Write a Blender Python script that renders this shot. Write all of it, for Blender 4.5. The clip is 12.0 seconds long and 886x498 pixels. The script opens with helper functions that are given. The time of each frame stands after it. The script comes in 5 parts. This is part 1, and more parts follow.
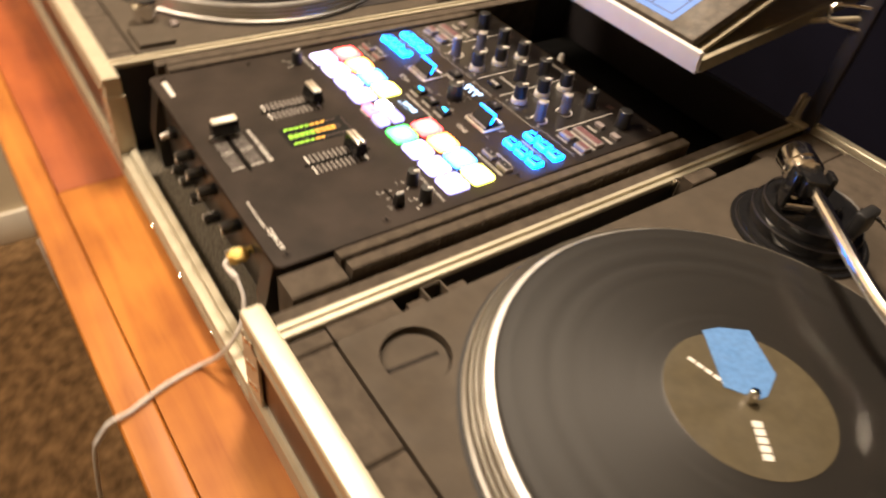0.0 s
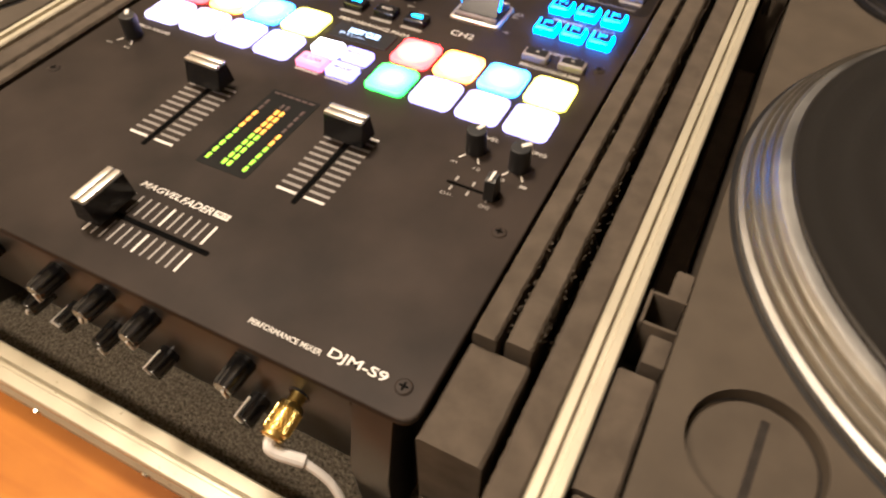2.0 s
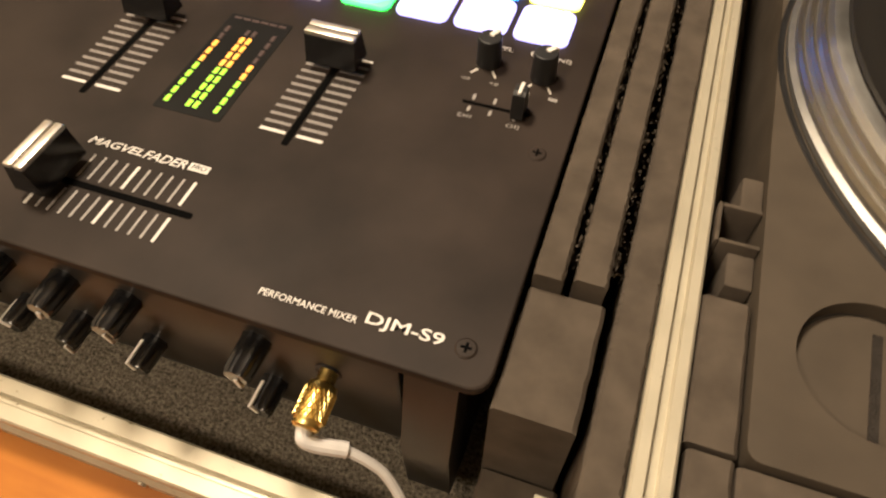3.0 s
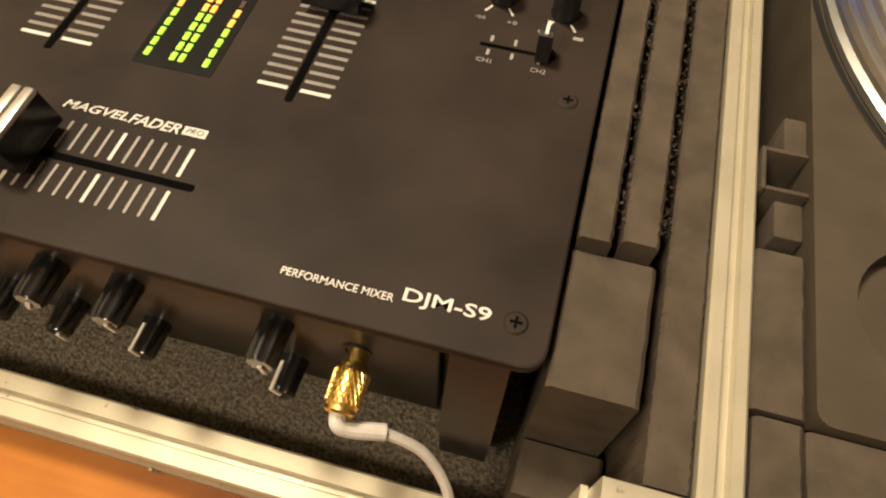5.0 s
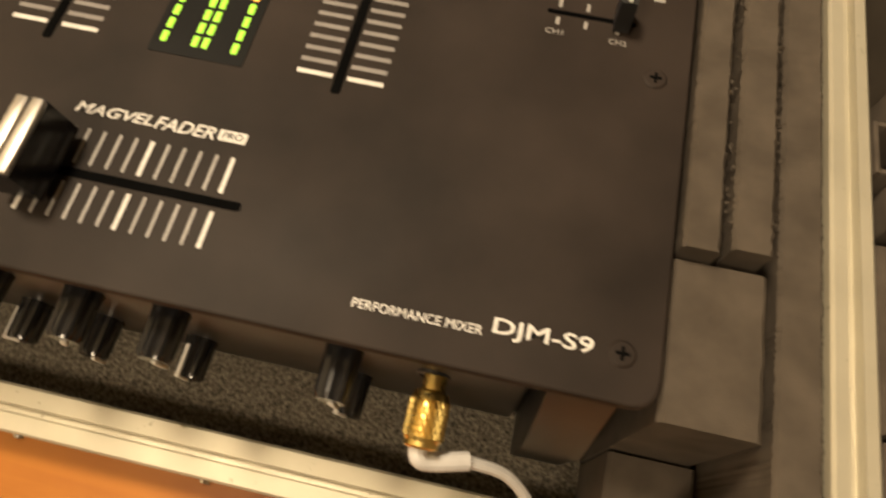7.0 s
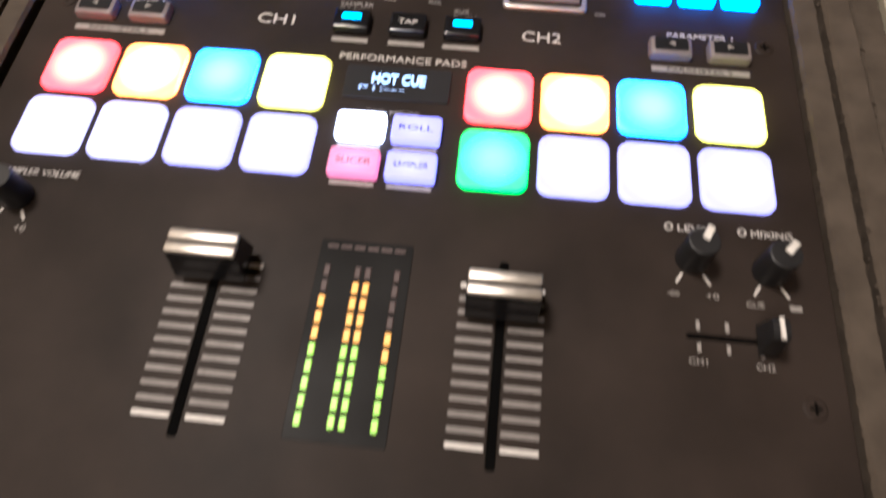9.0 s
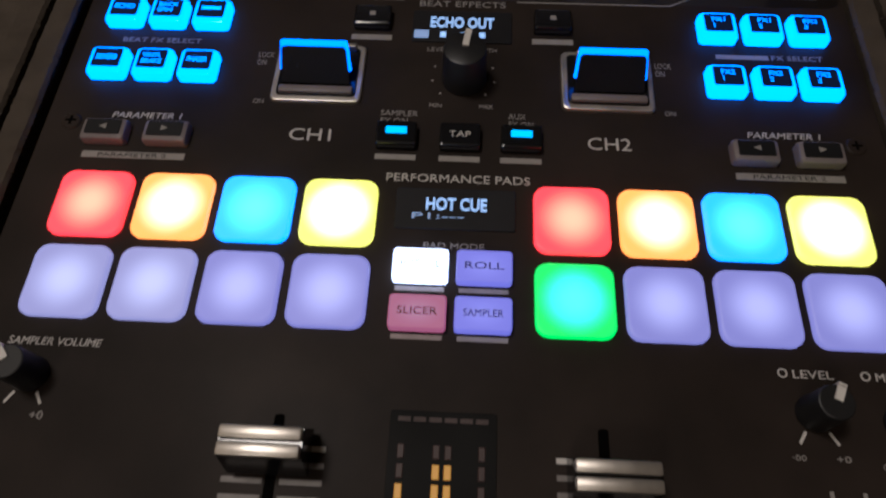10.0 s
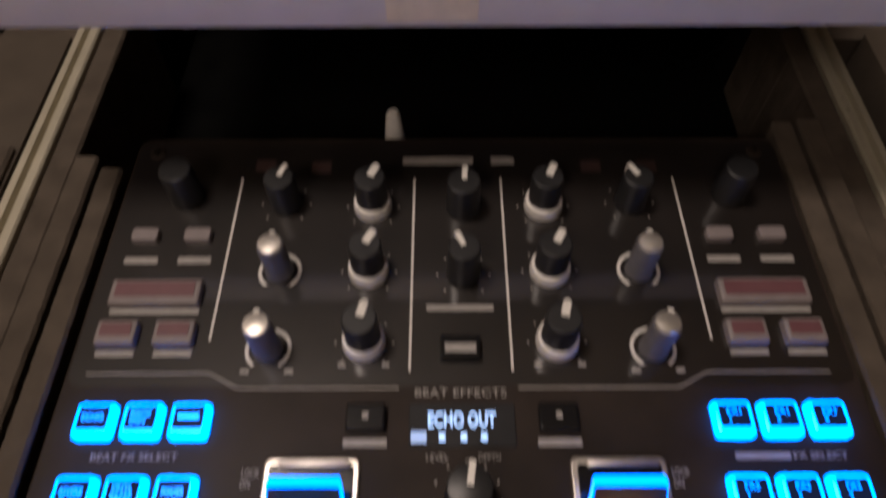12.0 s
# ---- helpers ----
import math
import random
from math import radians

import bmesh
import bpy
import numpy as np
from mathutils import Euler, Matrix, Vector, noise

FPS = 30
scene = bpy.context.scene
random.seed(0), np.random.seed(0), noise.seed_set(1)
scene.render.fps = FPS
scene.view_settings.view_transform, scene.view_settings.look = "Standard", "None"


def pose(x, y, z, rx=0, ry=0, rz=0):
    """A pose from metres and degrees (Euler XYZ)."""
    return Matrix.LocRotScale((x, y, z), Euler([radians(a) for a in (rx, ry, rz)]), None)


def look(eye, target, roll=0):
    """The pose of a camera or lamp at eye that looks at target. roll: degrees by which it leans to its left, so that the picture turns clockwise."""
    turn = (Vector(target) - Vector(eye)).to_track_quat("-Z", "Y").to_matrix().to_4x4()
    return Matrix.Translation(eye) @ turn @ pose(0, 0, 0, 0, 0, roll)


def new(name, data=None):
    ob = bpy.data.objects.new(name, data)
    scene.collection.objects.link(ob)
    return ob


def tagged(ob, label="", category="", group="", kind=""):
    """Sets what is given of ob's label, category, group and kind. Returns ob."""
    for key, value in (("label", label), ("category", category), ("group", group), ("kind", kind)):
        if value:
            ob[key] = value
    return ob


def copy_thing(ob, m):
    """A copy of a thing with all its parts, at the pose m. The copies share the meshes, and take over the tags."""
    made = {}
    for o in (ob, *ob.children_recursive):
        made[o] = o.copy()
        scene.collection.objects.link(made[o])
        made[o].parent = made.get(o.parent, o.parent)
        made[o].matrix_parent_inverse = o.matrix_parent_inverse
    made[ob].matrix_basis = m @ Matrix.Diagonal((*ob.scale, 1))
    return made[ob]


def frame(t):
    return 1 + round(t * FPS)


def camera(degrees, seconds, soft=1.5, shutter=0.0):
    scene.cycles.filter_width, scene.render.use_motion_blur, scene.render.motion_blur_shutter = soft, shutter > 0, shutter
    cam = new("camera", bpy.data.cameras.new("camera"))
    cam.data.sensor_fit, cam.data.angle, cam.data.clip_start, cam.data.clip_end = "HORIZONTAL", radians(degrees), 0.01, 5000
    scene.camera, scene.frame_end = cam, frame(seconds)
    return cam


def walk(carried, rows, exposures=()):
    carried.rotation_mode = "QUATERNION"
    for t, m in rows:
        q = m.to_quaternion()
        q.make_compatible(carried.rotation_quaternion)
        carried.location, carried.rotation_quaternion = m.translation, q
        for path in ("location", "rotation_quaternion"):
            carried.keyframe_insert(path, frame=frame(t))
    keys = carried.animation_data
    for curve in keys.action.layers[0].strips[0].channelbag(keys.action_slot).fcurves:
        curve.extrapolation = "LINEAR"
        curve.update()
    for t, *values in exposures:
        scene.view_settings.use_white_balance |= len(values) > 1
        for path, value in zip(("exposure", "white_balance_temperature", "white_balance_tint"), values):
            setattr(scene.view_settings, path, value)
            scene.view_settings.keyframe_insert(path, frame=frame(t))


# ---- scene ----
cam = camera(66.8, 12.0, soft=2.2, shutter=0.5)
PATH = [
    (0, (0.434, -0.118, 1.192), (-0.678, 0.845, -0.163), 9.3),
    (0.3, (0.377, -0.156, 1.19), (-0.617, 0.965, -0.135), 6.6),
    (0.6, (0.344, -0.161, 1.169), (-0.598, 0.997, -0.162), 4.8),
    (1, (0.301, -0.13, 1.138), (-0.55, 1.064, -0.223), 2.1),
    (1.5, (0.243, -0.095, 1.105), (-0.513, 1.051, -0.349), 0.7),
    (2, (0.188, -0.081, 1.071), (-0.405, 1.08, -0.446), -0.0),
    (2.5, (0.163, -0.076, 1.051), (-0.332, 1.073, -0.509), -0.3),
    (3, (0.148, -0.072, 1.036), (-0.238, 1.043, -0.579), 0.0),
    (3.5, (0.136, -0.071, 1.03), (-0.193, 0.987, -0.635), -0.2),
    (5.5, (0.120, -0.053, 1.026), (-0.086, 0.846, -0.749), 1.9),
    (6, (0.116, -0.043, 1.023), (-0.075, 0.717, -0.817), -0.0),
    (6.5, (0.112, -0.037, 1.017), (-0.066, 0.703, -0.833), 0.6),
    (8.5, (0.024, -0.008, 1.041), (-0.028, 0.962, -0.707), 2.3),
    (9, (0.035, 0.039, 1.047), (-0.081, 0.937, -0.737), -1.4),
    (9.5, (0.013, 0.069, 1.046), (-0.091, 0.969, -0.737), -1.6),
    (10, (0.005, 0.087, 1.044), (-0.061, 0.991, -0.739), -1.5),
    (10.5, (0.005, 0.096, 1.049), (-0.057, 0.999, -0.734), -1.5),
    (11, (0.003, 0.111, 1.055), (-0.044, 1.060, -0.704), -1.0),
    (11.3, (0.0, 0.13, 1.064), (-0.021, 1.092, -0.69), -0.1),
    (11.7, (-0.002, 0.16, 1.073), (-0.019, 1.201, -0.634), -0.6),
    (12, (-0.005, 0.19, 1.083), (-0.005, 1.291, -0.587), -0.2),
]
EXPO = [(0, 0.2, 5700, 13), (1.0, 0.15, 5700, 13), (2.0, 0.0, 5500, 14), (3.0, -0.15, 5700, 11), (6.0, -0.25, 5900, 7), (6.7, -0.4, 6000, 7), (8.3, -0.4, 5300, 13), (8.9, -0.6, 4900, 15), (9.5, -1.6, 4900, 18),
        (10.1, -2.7, 4800, 14), (10.6, -3.0, 4750, 13), (11.3, -3.25, 4850, 13), (11.6, -3.0, 5000, 16), (12.0, -1.8, 5150, 20)]
walk(cam, [(t, look(eye, target, roll)) for t, eye, target, roll in PATH], EXPO)

# ---- world and lights ----
world = bpy.data.worlds.new("room_air")
scene.world = world
world.use_nodes = True
world.node_tree.nodes["Background"].inputs["Color"].default_value = (1.0, 0.72, 0.45, 1)
world.node_tree.nodes["Background"].inputs["Strength"].default_value = 0.07

lamp = bpy.data.lights.new("ceiling_lamp_light", "AREA")
lamp.shape, lamp.size = "DISK", 0.32
lamp.energy = 47.0
lamp.color = (1.0, 0.75, 0.47)
lamp_ob = new("ceiling_lamp_light", lamp)
lamp_ob.matrix_world = look((-0.42, 0.42, 2.38), (0.05, 0.1, 0.87))

lamp2 = bpy.data.lights.new("room_lamp_light", "AREA")
lamp2.shape, lamp2.size = "DISK", 0.45
lamp2.energy = 30.0
lamp2.color = (1.0, 0.74, 0.46)
lamp2_ob = new("room_lamp_light", lamp2)
lamp2_ob.matrix_world = look((-0.55, -0.95, 2.30), (0.05, 0.1, 0.87))

# ---- materials ----
def material(name, color, rough=0.5, metal=0.0, vary=0.25, scale=60.0, bump=0.0, bump_scale=400.0, spec=0.5,
             emit=None, strength=0.0, coat=0.0):
    m = bpy.data.materials.new(name)
    m.use_nodes = True
    nt = m.node_tree
    b = nt.nodes["Principled BSDF"]
    b.inputs["Metallic"].default_value = metal
    b.inputs["Specular IOR Level"].default_value = spec
    b.inputs["Coat Weight"].default_value = coat
    b.inputs["Coat Roughness"].default_value = 0.08
    tc = nt.nodes.new("ShaderNodeTexCoord")
    n1 = nt.nodes.new("ShaderNodeTexNoise")
    n1.inputs["Scale"].default_value = scale
    n1.inputs["Detail"].default_value = 6
    nt.links.new(tc.outputs["Object"], n1.inputs["Vector"])
    ramp = nt.nodes.new("ShaderNodeValToRGB")
    ramp.color_ramp.elements[0].position, ramp.color_ramp.elements[1].position = 0.3, 0.7
    ramp.color_ramp.elements[0].color = (*[c * (1 - vary) for c in color], 1)
    ramp.color_ramp.elements[1].color = (*[min(1, c * (1 + vary)) for c in color], 1)
    nt.links.new(n1.outputs["Fac"], ramp.inputs["Fac"])
    out = ramp.outputs["Color"]
    nt.links.new(out, b.inputs["Base Color"])
    n3 = nt.nodes.new("ShaderNodeTexNoise")
    n3.inputs["Scale"].default_value = scale * 0.35
    n3.inputs["Detail"].default_value = 4
    nt.links.new(tc.outputs["Object"], n3.inputs["Vector"])
    mr2 = nt.nodes.new("ShaderNodeMapRange")
    mr2.inputs["From Min"].default_value, mr2.inputs["From Max"].default_value = 0.3, 0.7
    mr2.inputs["To Min"].default_value, mr2.inputs["To Max"].default_value = max(0.02, rough * 0.85), min(1, rough * 1.2)
    nt.links.new(n3.outputs["Fac"], mr2.inputs["Value"])
    nt.links.new(mr2.outputs[0], b.inputs["Roughness"])
    if bump:
        n2 = nt.nodes.new("ShaderNodeTexNoise")
        n2.inputs["Scale"].default_value = bump_scale
        n2.inputs["Detail"].default_value = 3
        nt.links.new(tc.outputs["Object"], n2.inputs["Vector"])
        bp = nt.nodes.new("ShaderNodeBump")
        bp.inputs["Strength"].default_value = bump
        bp.inputs["Distance"].default_value = 0.002
        nt.links.new(n2.outputs["Fac"], bp.inputs["Height"])
        nt.links.new(bp.outputs["Normal"], b.inputs["Normal"])
    if emit:
        b.inputs["Emission Color"].default_value = (*emit, 1)
        b.inputs["Emission Strength"].default_value = strength
    return m


def pad_material(name, edge, centre, strength):
    """Translucent rubber lit from beneath by one diode: brightest over the diode."""
    m = material(name, (0.12, 0.115, 0.12), 0.45, vary=0.05)
    nt = m.node_tree
    b = nt.nodes["Principled BSDF"]
    tc = nt.nodes.new("ShaderNodeTexCoord")
    mp = nt.nodes.new("ShaderNodeMapping")
    mp.inputs["Location"].default_value = (-0.5, -0.5, 0.0)
    mp.inputs["Scale"].default_value = (1, 1, 0.0)
    nt.links.new(tc.outputs["Generated"], mp.inputs["Vector"])
    ln = nt.nodes.new("ShaderNodeVectorMath")
    ln.operation = "LENGTH"
    nt.links.new(mp.outputs[0], ln.inputs[0])
    ramp = nt.nodes.new("ShaderNodeValToRGB")
    ramp.color_ramp.interpolation = "EASE"
    ramp.color_ramp.elements[0].position, ramp.color_ramp.elements[1].position = 0.04, 0.52
    ramp.color_ramp.elements[0].color, ramp.color_ramp.elements[1].color = (*centre, 1), (*edge, 1)
    nt.links.new(ln.outputs["Value"], ramp.inputs["Fac"])
    nt.links.new(ramp.outputs["Color"], b.inputs["Emission Color"])
    b.inputs["Emission Strength"].default_value = strength
    return m


def rail_material():
    """Scuffed dull aluminium: small dark nicks and faint long streaks."""
    m = material("worn_aluminium", (0.47, 0.435, 0.335), 0.38, 0.35, 0.07, 60.0, 0.03, 1500.0)
    nt = m.node_tree
    b = nt.nodes["Principled BSDF"]
    old = b.inputs["Base Color"].links[0].from_socket
    tc = nt.nodes.new("ShaderNodeTexCoord")
    n = nt.nodes.new("ShaderNodeTexNoise")
    n.inputs["Scale"].default_value, n.inputs["Detail"].default_value, n.inputs["Roughness"].default_value = 170.0, 5, 0.7
    nt.links.new(tc.outputs["Object"], n.inputs["Vector"])
    r = nt.nodes.new("ShaderNodeValToRGB")
    r.color_ramp.elements[0].position, r.color_ramp.elements[1].position = 0.27, 0.36
    r.color_ramp.elements[0].color, r.color_ramp.elements[1].color = (0.30, 0.27, 0.22, 1), (1, 1, 1, 1)
    nt.links.new(n.outputs["Fac"], r.inputs["Fac"])
    mix = nt.nodes.new("ShaderNodeMix")
    mix.data_type, mix.blend_type = "RGBA", "MULTIPLY"
    mix.inputs["Factor"].default_value = 1.0
    nt.links.new(old, mix.inputs["A"])
    nt.links.new(r.outputs["Color"], mix.inputs["B"])
    nt.links.new(mix.outputs["Result"], b.inputs["Base Color"])
    return m


def wood_material(name, dark, light):
    m = bpy.data.materials.new(name)
    m.use_nodes = True
    nt = m.node_tree
    b = nt.nodes["Principled BSDF"]
    tc = nt.nodes.new("ShaderNodeTexCoord")
    mp = nt.nodes.new("ShaderNodeMapping")
    mp.inputs["Scale"].default_value = (2.2, 26.0, 26.0)
    nt.links.new(tc.outputs["Object"], mp.inputs["Vector"])
    n1 = nt.nodes.new("ShaderNodeTexNoise")
    n1.inputs["Scale"].default_value, n1.inputs["Detail"].default_value, n1.inputs["Distortion"].default_value = 3.0, 8, 0.6
    nt.links.new(mp.outputs[0], n1.inputs["Vector"])
    n2 = nt.nodes.new("ShaderNodeTexNoise")
    n2.inputs["Scale"].default_value, n2.inputs["Detail"].default_value = 14.0, 5
    nt.links.new(tc.outputs["Object"], n2.inputs["Vector"])
    ad = nt.nodes.new("ShaderNodeMath")
    ad.operation = "MULTIPLY_ADD"
    ad.inputs[1].default_value = 0.6
    nt.links.new(n2.outputs["Fac"], ad.inputs[0])
    mul = nt.nodes.new("ShaderNodeMath")
    mul.operation = "MULTIPLY"
    mul.inputs[1].default_value = 0.5
    nt.links.new(n1.outputs["Fac"], mul.inputs[0])
    nt.links.new(mul.outputs[0], ad.inputs[2])
    ramp = nt.nodes.new("ShaderNodeValToRGB")
    ramp.color_ramp.elements[0].position, ramp.color_ramp.elements[1].position = 0.38, 0.68
    ramp.color_ramp.elements[0].color, ramp.color_ramp.elements[1].color = (*dark, 1), (*light, 1)
    nt.links.new(ad.outputs[0], ramp.inputs["Fac"])
    nt.links.new(ramp.outputs["Color"], b.inputs["Base Color"])
    b.inputs["Roughness"].default_value = 0.46
    b.inputs["Specular IOR Level"].default_value = 0.3
    bp = nt.nodes.new("ShaderNodeBump")
    bp.inputs["Strength"].default_value, bp.inputs["Distance"].default_value = 0.08, 0.002
    nt.links.new(n1.outputs["Fac"], bp.inputs["Height"])
    nt.links.new(bp.outputs["Normal"], b.inputs["Normal"])
    return m


M = {}
M["panel"] = material("black_anodised_panel", (0.0240, 0.0180, 0.0148), 0.52, 0.0, 0.35, 28.0, 0.04, 2500.0, spec=0.12)
M["panel_gloss"] = material("glossy_black_panel", (0.0130, 0.0105, 0.0092), 0.4, 0.0, 0.3, 28.0, spec=0.3, coat=1.0)
M["panel_gloss"].node_tree.nodes["Principled BSDF"].inputs["Coat IOR"].default_value = 1.75
M["body"] = material("black_painted_steel", (0.016, 0.015, 0.014), 0.42, 0.0, 0.2, 50.0, 0.05, 1500.0)
M["knob"] = material("black_rubber_knob", (0.012, 0.012, 0.013), 0.42, 0.0, 0.15, 200.0)
M["gloss"] = material("black_gloss_plastic", (0.010, 0.010, 0.011), 0.16, 0.0, 0.1, 80.0)
M["print"] = material("white_print", (0.62, 0.60, 0.57), 0.5, 0.0, 0.06, 300.0)
M["print_dim"] = material("grey_print", (0.30, 0.285, 0.27), 0.5, 0.0, 0.08, 300.0)
M["print_mark"] = material("grey_scale_print", (0.20, 0.185, 0.175), 0.5, 0.0, 0.08, 300.0)
M["meter_glass"] = material("smoked_meter_glass", (0.005, 0.005, 0.005), 0.5, spec=0.12)
M["white"] = material("white_plastic", (0.72, 0.70, 0.66), 0.4, 0.0, 0.05, 200.0)
M["silver"] = material("brushed_fader_metal", (0.66, 0.62, 0.56), 0.36, 0.85, 0.08, 300.0)
M["chrome"] = material("chrome", (0.75, 0.72, 0.68), 0.12, 1.0, 0.04, 200.0)
M["grey_cap"] = material("grey_rubber_knob", (0.12, 0.115, 0.12), 0.5, 0.0, 0.08, 200.0)
M["grey_btn"] = material("grey_button_plastic", (0.19, 0.165, 0.165), 0.45, 0.0, 0.08, 200.0)
# grey-brown faces with the pinkish tint of the lit keys' light in the colour
M["tinted_btn"] = material("light_tinted_button", (0.12, 0.050, 0.058), 0.5, 0.0, 0.08, 200.0)
M["gold"] = material("gold_plating", (0.88, 0.66, 0.22), 0.28, 1.0, 0.08, 300.0)
M["rail"] = rail_material()
M["foam"] = material("black_grey_foam", (0.078, 0.064, 0.050), 0.95, 0.0, 0.2, 90.0, 0.3, 3000.0, spec=0.12)
M["foam_dark"] = material("charcoal_foam", (0.030, 0.026, 0.023), 0.97, 0.0, 0.25, 120.0, 0.6, 1200.0, spec=0.1)
M["felt"] = material("speckled_case_carpet", (0.13, 0.115, 0.09), 1.0, 0.0, 0.65, 700.0, 0.9, 900.0, spec=0.05)
M["case_black"] = material("black_laminate", (0.014, 0.012, 0.014), 0.5, 0.0, 0.2, 30.0, 0.1, 500.0)
M["case_brown"] = material("dark_brown_laminate", (0.050, 0.022, 0.013), 0.35, 0.0, 0.2, 30.0, 0.08, 500.0)
M["plinth"] = material("dark_grey_plinth", (0.062, 0.050, 0.037), 0.68, 0.0, 0.12, 60.0, 0.1, 2000.0, spec=0.25)
M["plat"] = material("turned_aluminium", (0.38, 0.375, 0.36), 0.42, 1.0, 0.08, 90.0)
M["groove"] = material("dull_aluminium_groove", (0.22, 0.20, 0.165), 0.4, 0.9, 0.1, 120.0)
M["label"] = material("brown_record_label", (0.075, 0.062, 0.036), 0.4, 0.0, 0.15, 120.0)
M["tape"] = material("blue_painters_tape", (0.095, 0.22, 0.50), 0.8, 0.0, 0.12, 250.0, 0.3, 900.0)
M["cream_tape"] = material("cream_paper_tape", (0.75, 0.68, 0.52), 0.7, 0.0, 0.1, 150.0)
M["wood"] = wood_material("orange_oak_veneer", (0.25, 0.078, 0.010), (0.43, 0.165, 0.022))
M["wood_red"] = wood_material("darker_red_wood", (0.20, 0.046, 0.012), (0.33, 0.088, 0.020))
M["carpet"] = material("brown_carpet", (0.20, 0.125, 0.060), 1.0, 0.0, 0.55, 38.0, 1.0, 220.0, spec=0.05)
M["dark_backdrop"] = material("dark_navy_backdrop", (0.0045, 0.0045, 0.0105), 0.9, 0.0, 0.3, 4.0, 0.15, 120.0, spec=0.08)
M["wall"] = material("cream_wall_paint", (0.66, 0.58, 0.42), 0.8, 0.0, 0.05, 6.0, 0.15, 250.0)
M["trim"] = material("white_trim_paint", (0.74, 0.70, 0.60), 0.45, 0.0, 0.05, 20.0)
M["shelf"] = material("silver_painted_shelf", (0.66, 0.64, 0.63), 0.45, 0.0, 0.05, 60.0)
M["shelf_side"] = material("bare_aluminium_shelf_edge", (0.24, 0.21, 0.15), 0.5, 0.5, 0.12, 90.0)
M["tablet"] = material("worn_black_tray", (0.075, 0.062, 0.048), 0.6, 0.0, 0.35, 120.0, 0.3, 500.0)
M["cable"] = material("pale_grey_cable", (0.58, 0.56, 0.54), 0.5, 0.0, 0.08, 200.0)
M["screen"] = material("lit_blue_screen", (0.05, 0.07, 0.1), 0.2, emit=(0.27, 0.44, 0.85), strength=0.75)
M["screen_line"] = material("dark_blue_screen_lines", (0.03, 0.05, 0.1), 0.3, emit=(0.05, 0.10, 0.32), strength=0.6)
M["lcd"] = material("dark_display_glass", (0.012, 0.012, 0.014), 0.5, spec=0.25)
# near-black with almost no reflection: the shade of slots and deep gaps as colour
M["slot"] = material("recess_shade_black", (0.003, 0.003, 0.003), 0.95, spec=0.02)
M["lcd_text"] = material("lit_display_text", (0.3, 0.35, 0.4), 0.4, emit=(0.52, 0.74, 1.0), strength=4.42)
M["lcd_dim"] = material("dim_display_text", (0.3, 0.35, 0.4), 0.4, emit=(0.45, 0.62, 0.9), strength=2.04)
M["cyan"] = material("lit_cyan_button", (0.03, 0.05, 0.07), 0.35, emit=(0.018, 0.24, 1.0), strength=21)
M["cyan_face"] = material("dark_button_face", (0.010, 0.012, 0.020), 0.6, spec=0.15, emit=(0.0, 0.05, 0.2), strength=0.425)
M["cyan_led"] = material("lit_cyan_led", (0.03, 0.05, 0.07), 0.35, emit=(0.04, 0.52, 1.0), strength=8.5)
M["blue"] = material("lit_blue_lever_edge", (0.03, 0.04, 0.1), 0.3, emit=(0.015, 0.19, 1.0), strength=17)
M["lever"] = material("black_lever", (0.010, 0.011, 0.017), 0.25, 0.0, 0.1, 100.0)
M["led_green"] = material("lit_green_led", (0.1, 0.2, 0.02), 0.4, emit=(0.45, 0.75, 0.03), strength=2.12)
M["led_orange"] = material("lit_orange_led", (0.3, 0.15, 0.03), 0.4, emit=(1.0, 0.42, 0.04), strength=2.25)
M["led_off"] = material("unlit_led", (0.050, 0.028, 0.026), 0.5)
M["led_red"] = material("lit_red_led", (0.3, 0.02, 0.03), 0.4, emit=(1.0, 0.02, 0.05), strength=0.85)
PAD = {
    "red": pad_material("red_pad", (0.62, 0.016, 0.015), (1.0, 0.17, 0.07), 22.1),
    "orange": pad_material("orange_pad", (0.74, 0.19, 0.020), (1.0, 0.82, 0.36), 18.7),
    "blue": pad_material("blue_pad", (0.050, 0.29, 1.0), (0.15, 0.68, 1.0), 13.6),
    "yellow": pad_material("yellow_pad", (0.54, 0.47, 0.045), (1.0, 0.97, 0.80), 17),
    "green": pad_material("green_pad", (0.030, 0.40, 0.030), (0.10, 0.56, 0.54), 15.3),
    "dim": pad_material("dim_lilac_pad", (0.52, 0.44, 0.88), (1.15, 1.00, 1.50), 2.98),
    "dim_warm": pad_material("dim_white_pad", (0.66, 0.56, 0.84), (1.30, 1.15, 1.45), 3.15),
    "white": pad_material("lit_white_key", (0.85, 0.85, 1.0), (1.0, 1.0, 1.0), 15.3),
    "lilac": pad_material("dim_violet_key", (0.27, 0.23, 0.70), (0.36, 0.31, 0.82), 4.4),
    "pink": pad_material("dim_pink_key", (0.58, 0.13, 0.20), (0.66, 0.21, 0.30), 4.0),
}

# ---- builders ----
ORIGIN = {}


def thing(name, loc, label, category, group="", kind=""):
    ob = new(name)
    ob.empty_display_size = 0.01
    ob.location = loc
    ORIGIN[ob.name] = Vector(loc)
    return tagged(ob, label, category, group, kind)


def smooth_by_angle(bm, angle=0.42):
    bm.normal_update()
    for f in bm.faces:
        f.smooth = len(f.verts) <= 4 and any(len(e.link_faces) == 2 and 0.01 < e.calc_face_angle(0) < angle for e in f.edges)
    for e in bm.edges:
        if len(e.link_faces) == 2 and e.calc_face_angle(0) > angle:
            e.smooth = False


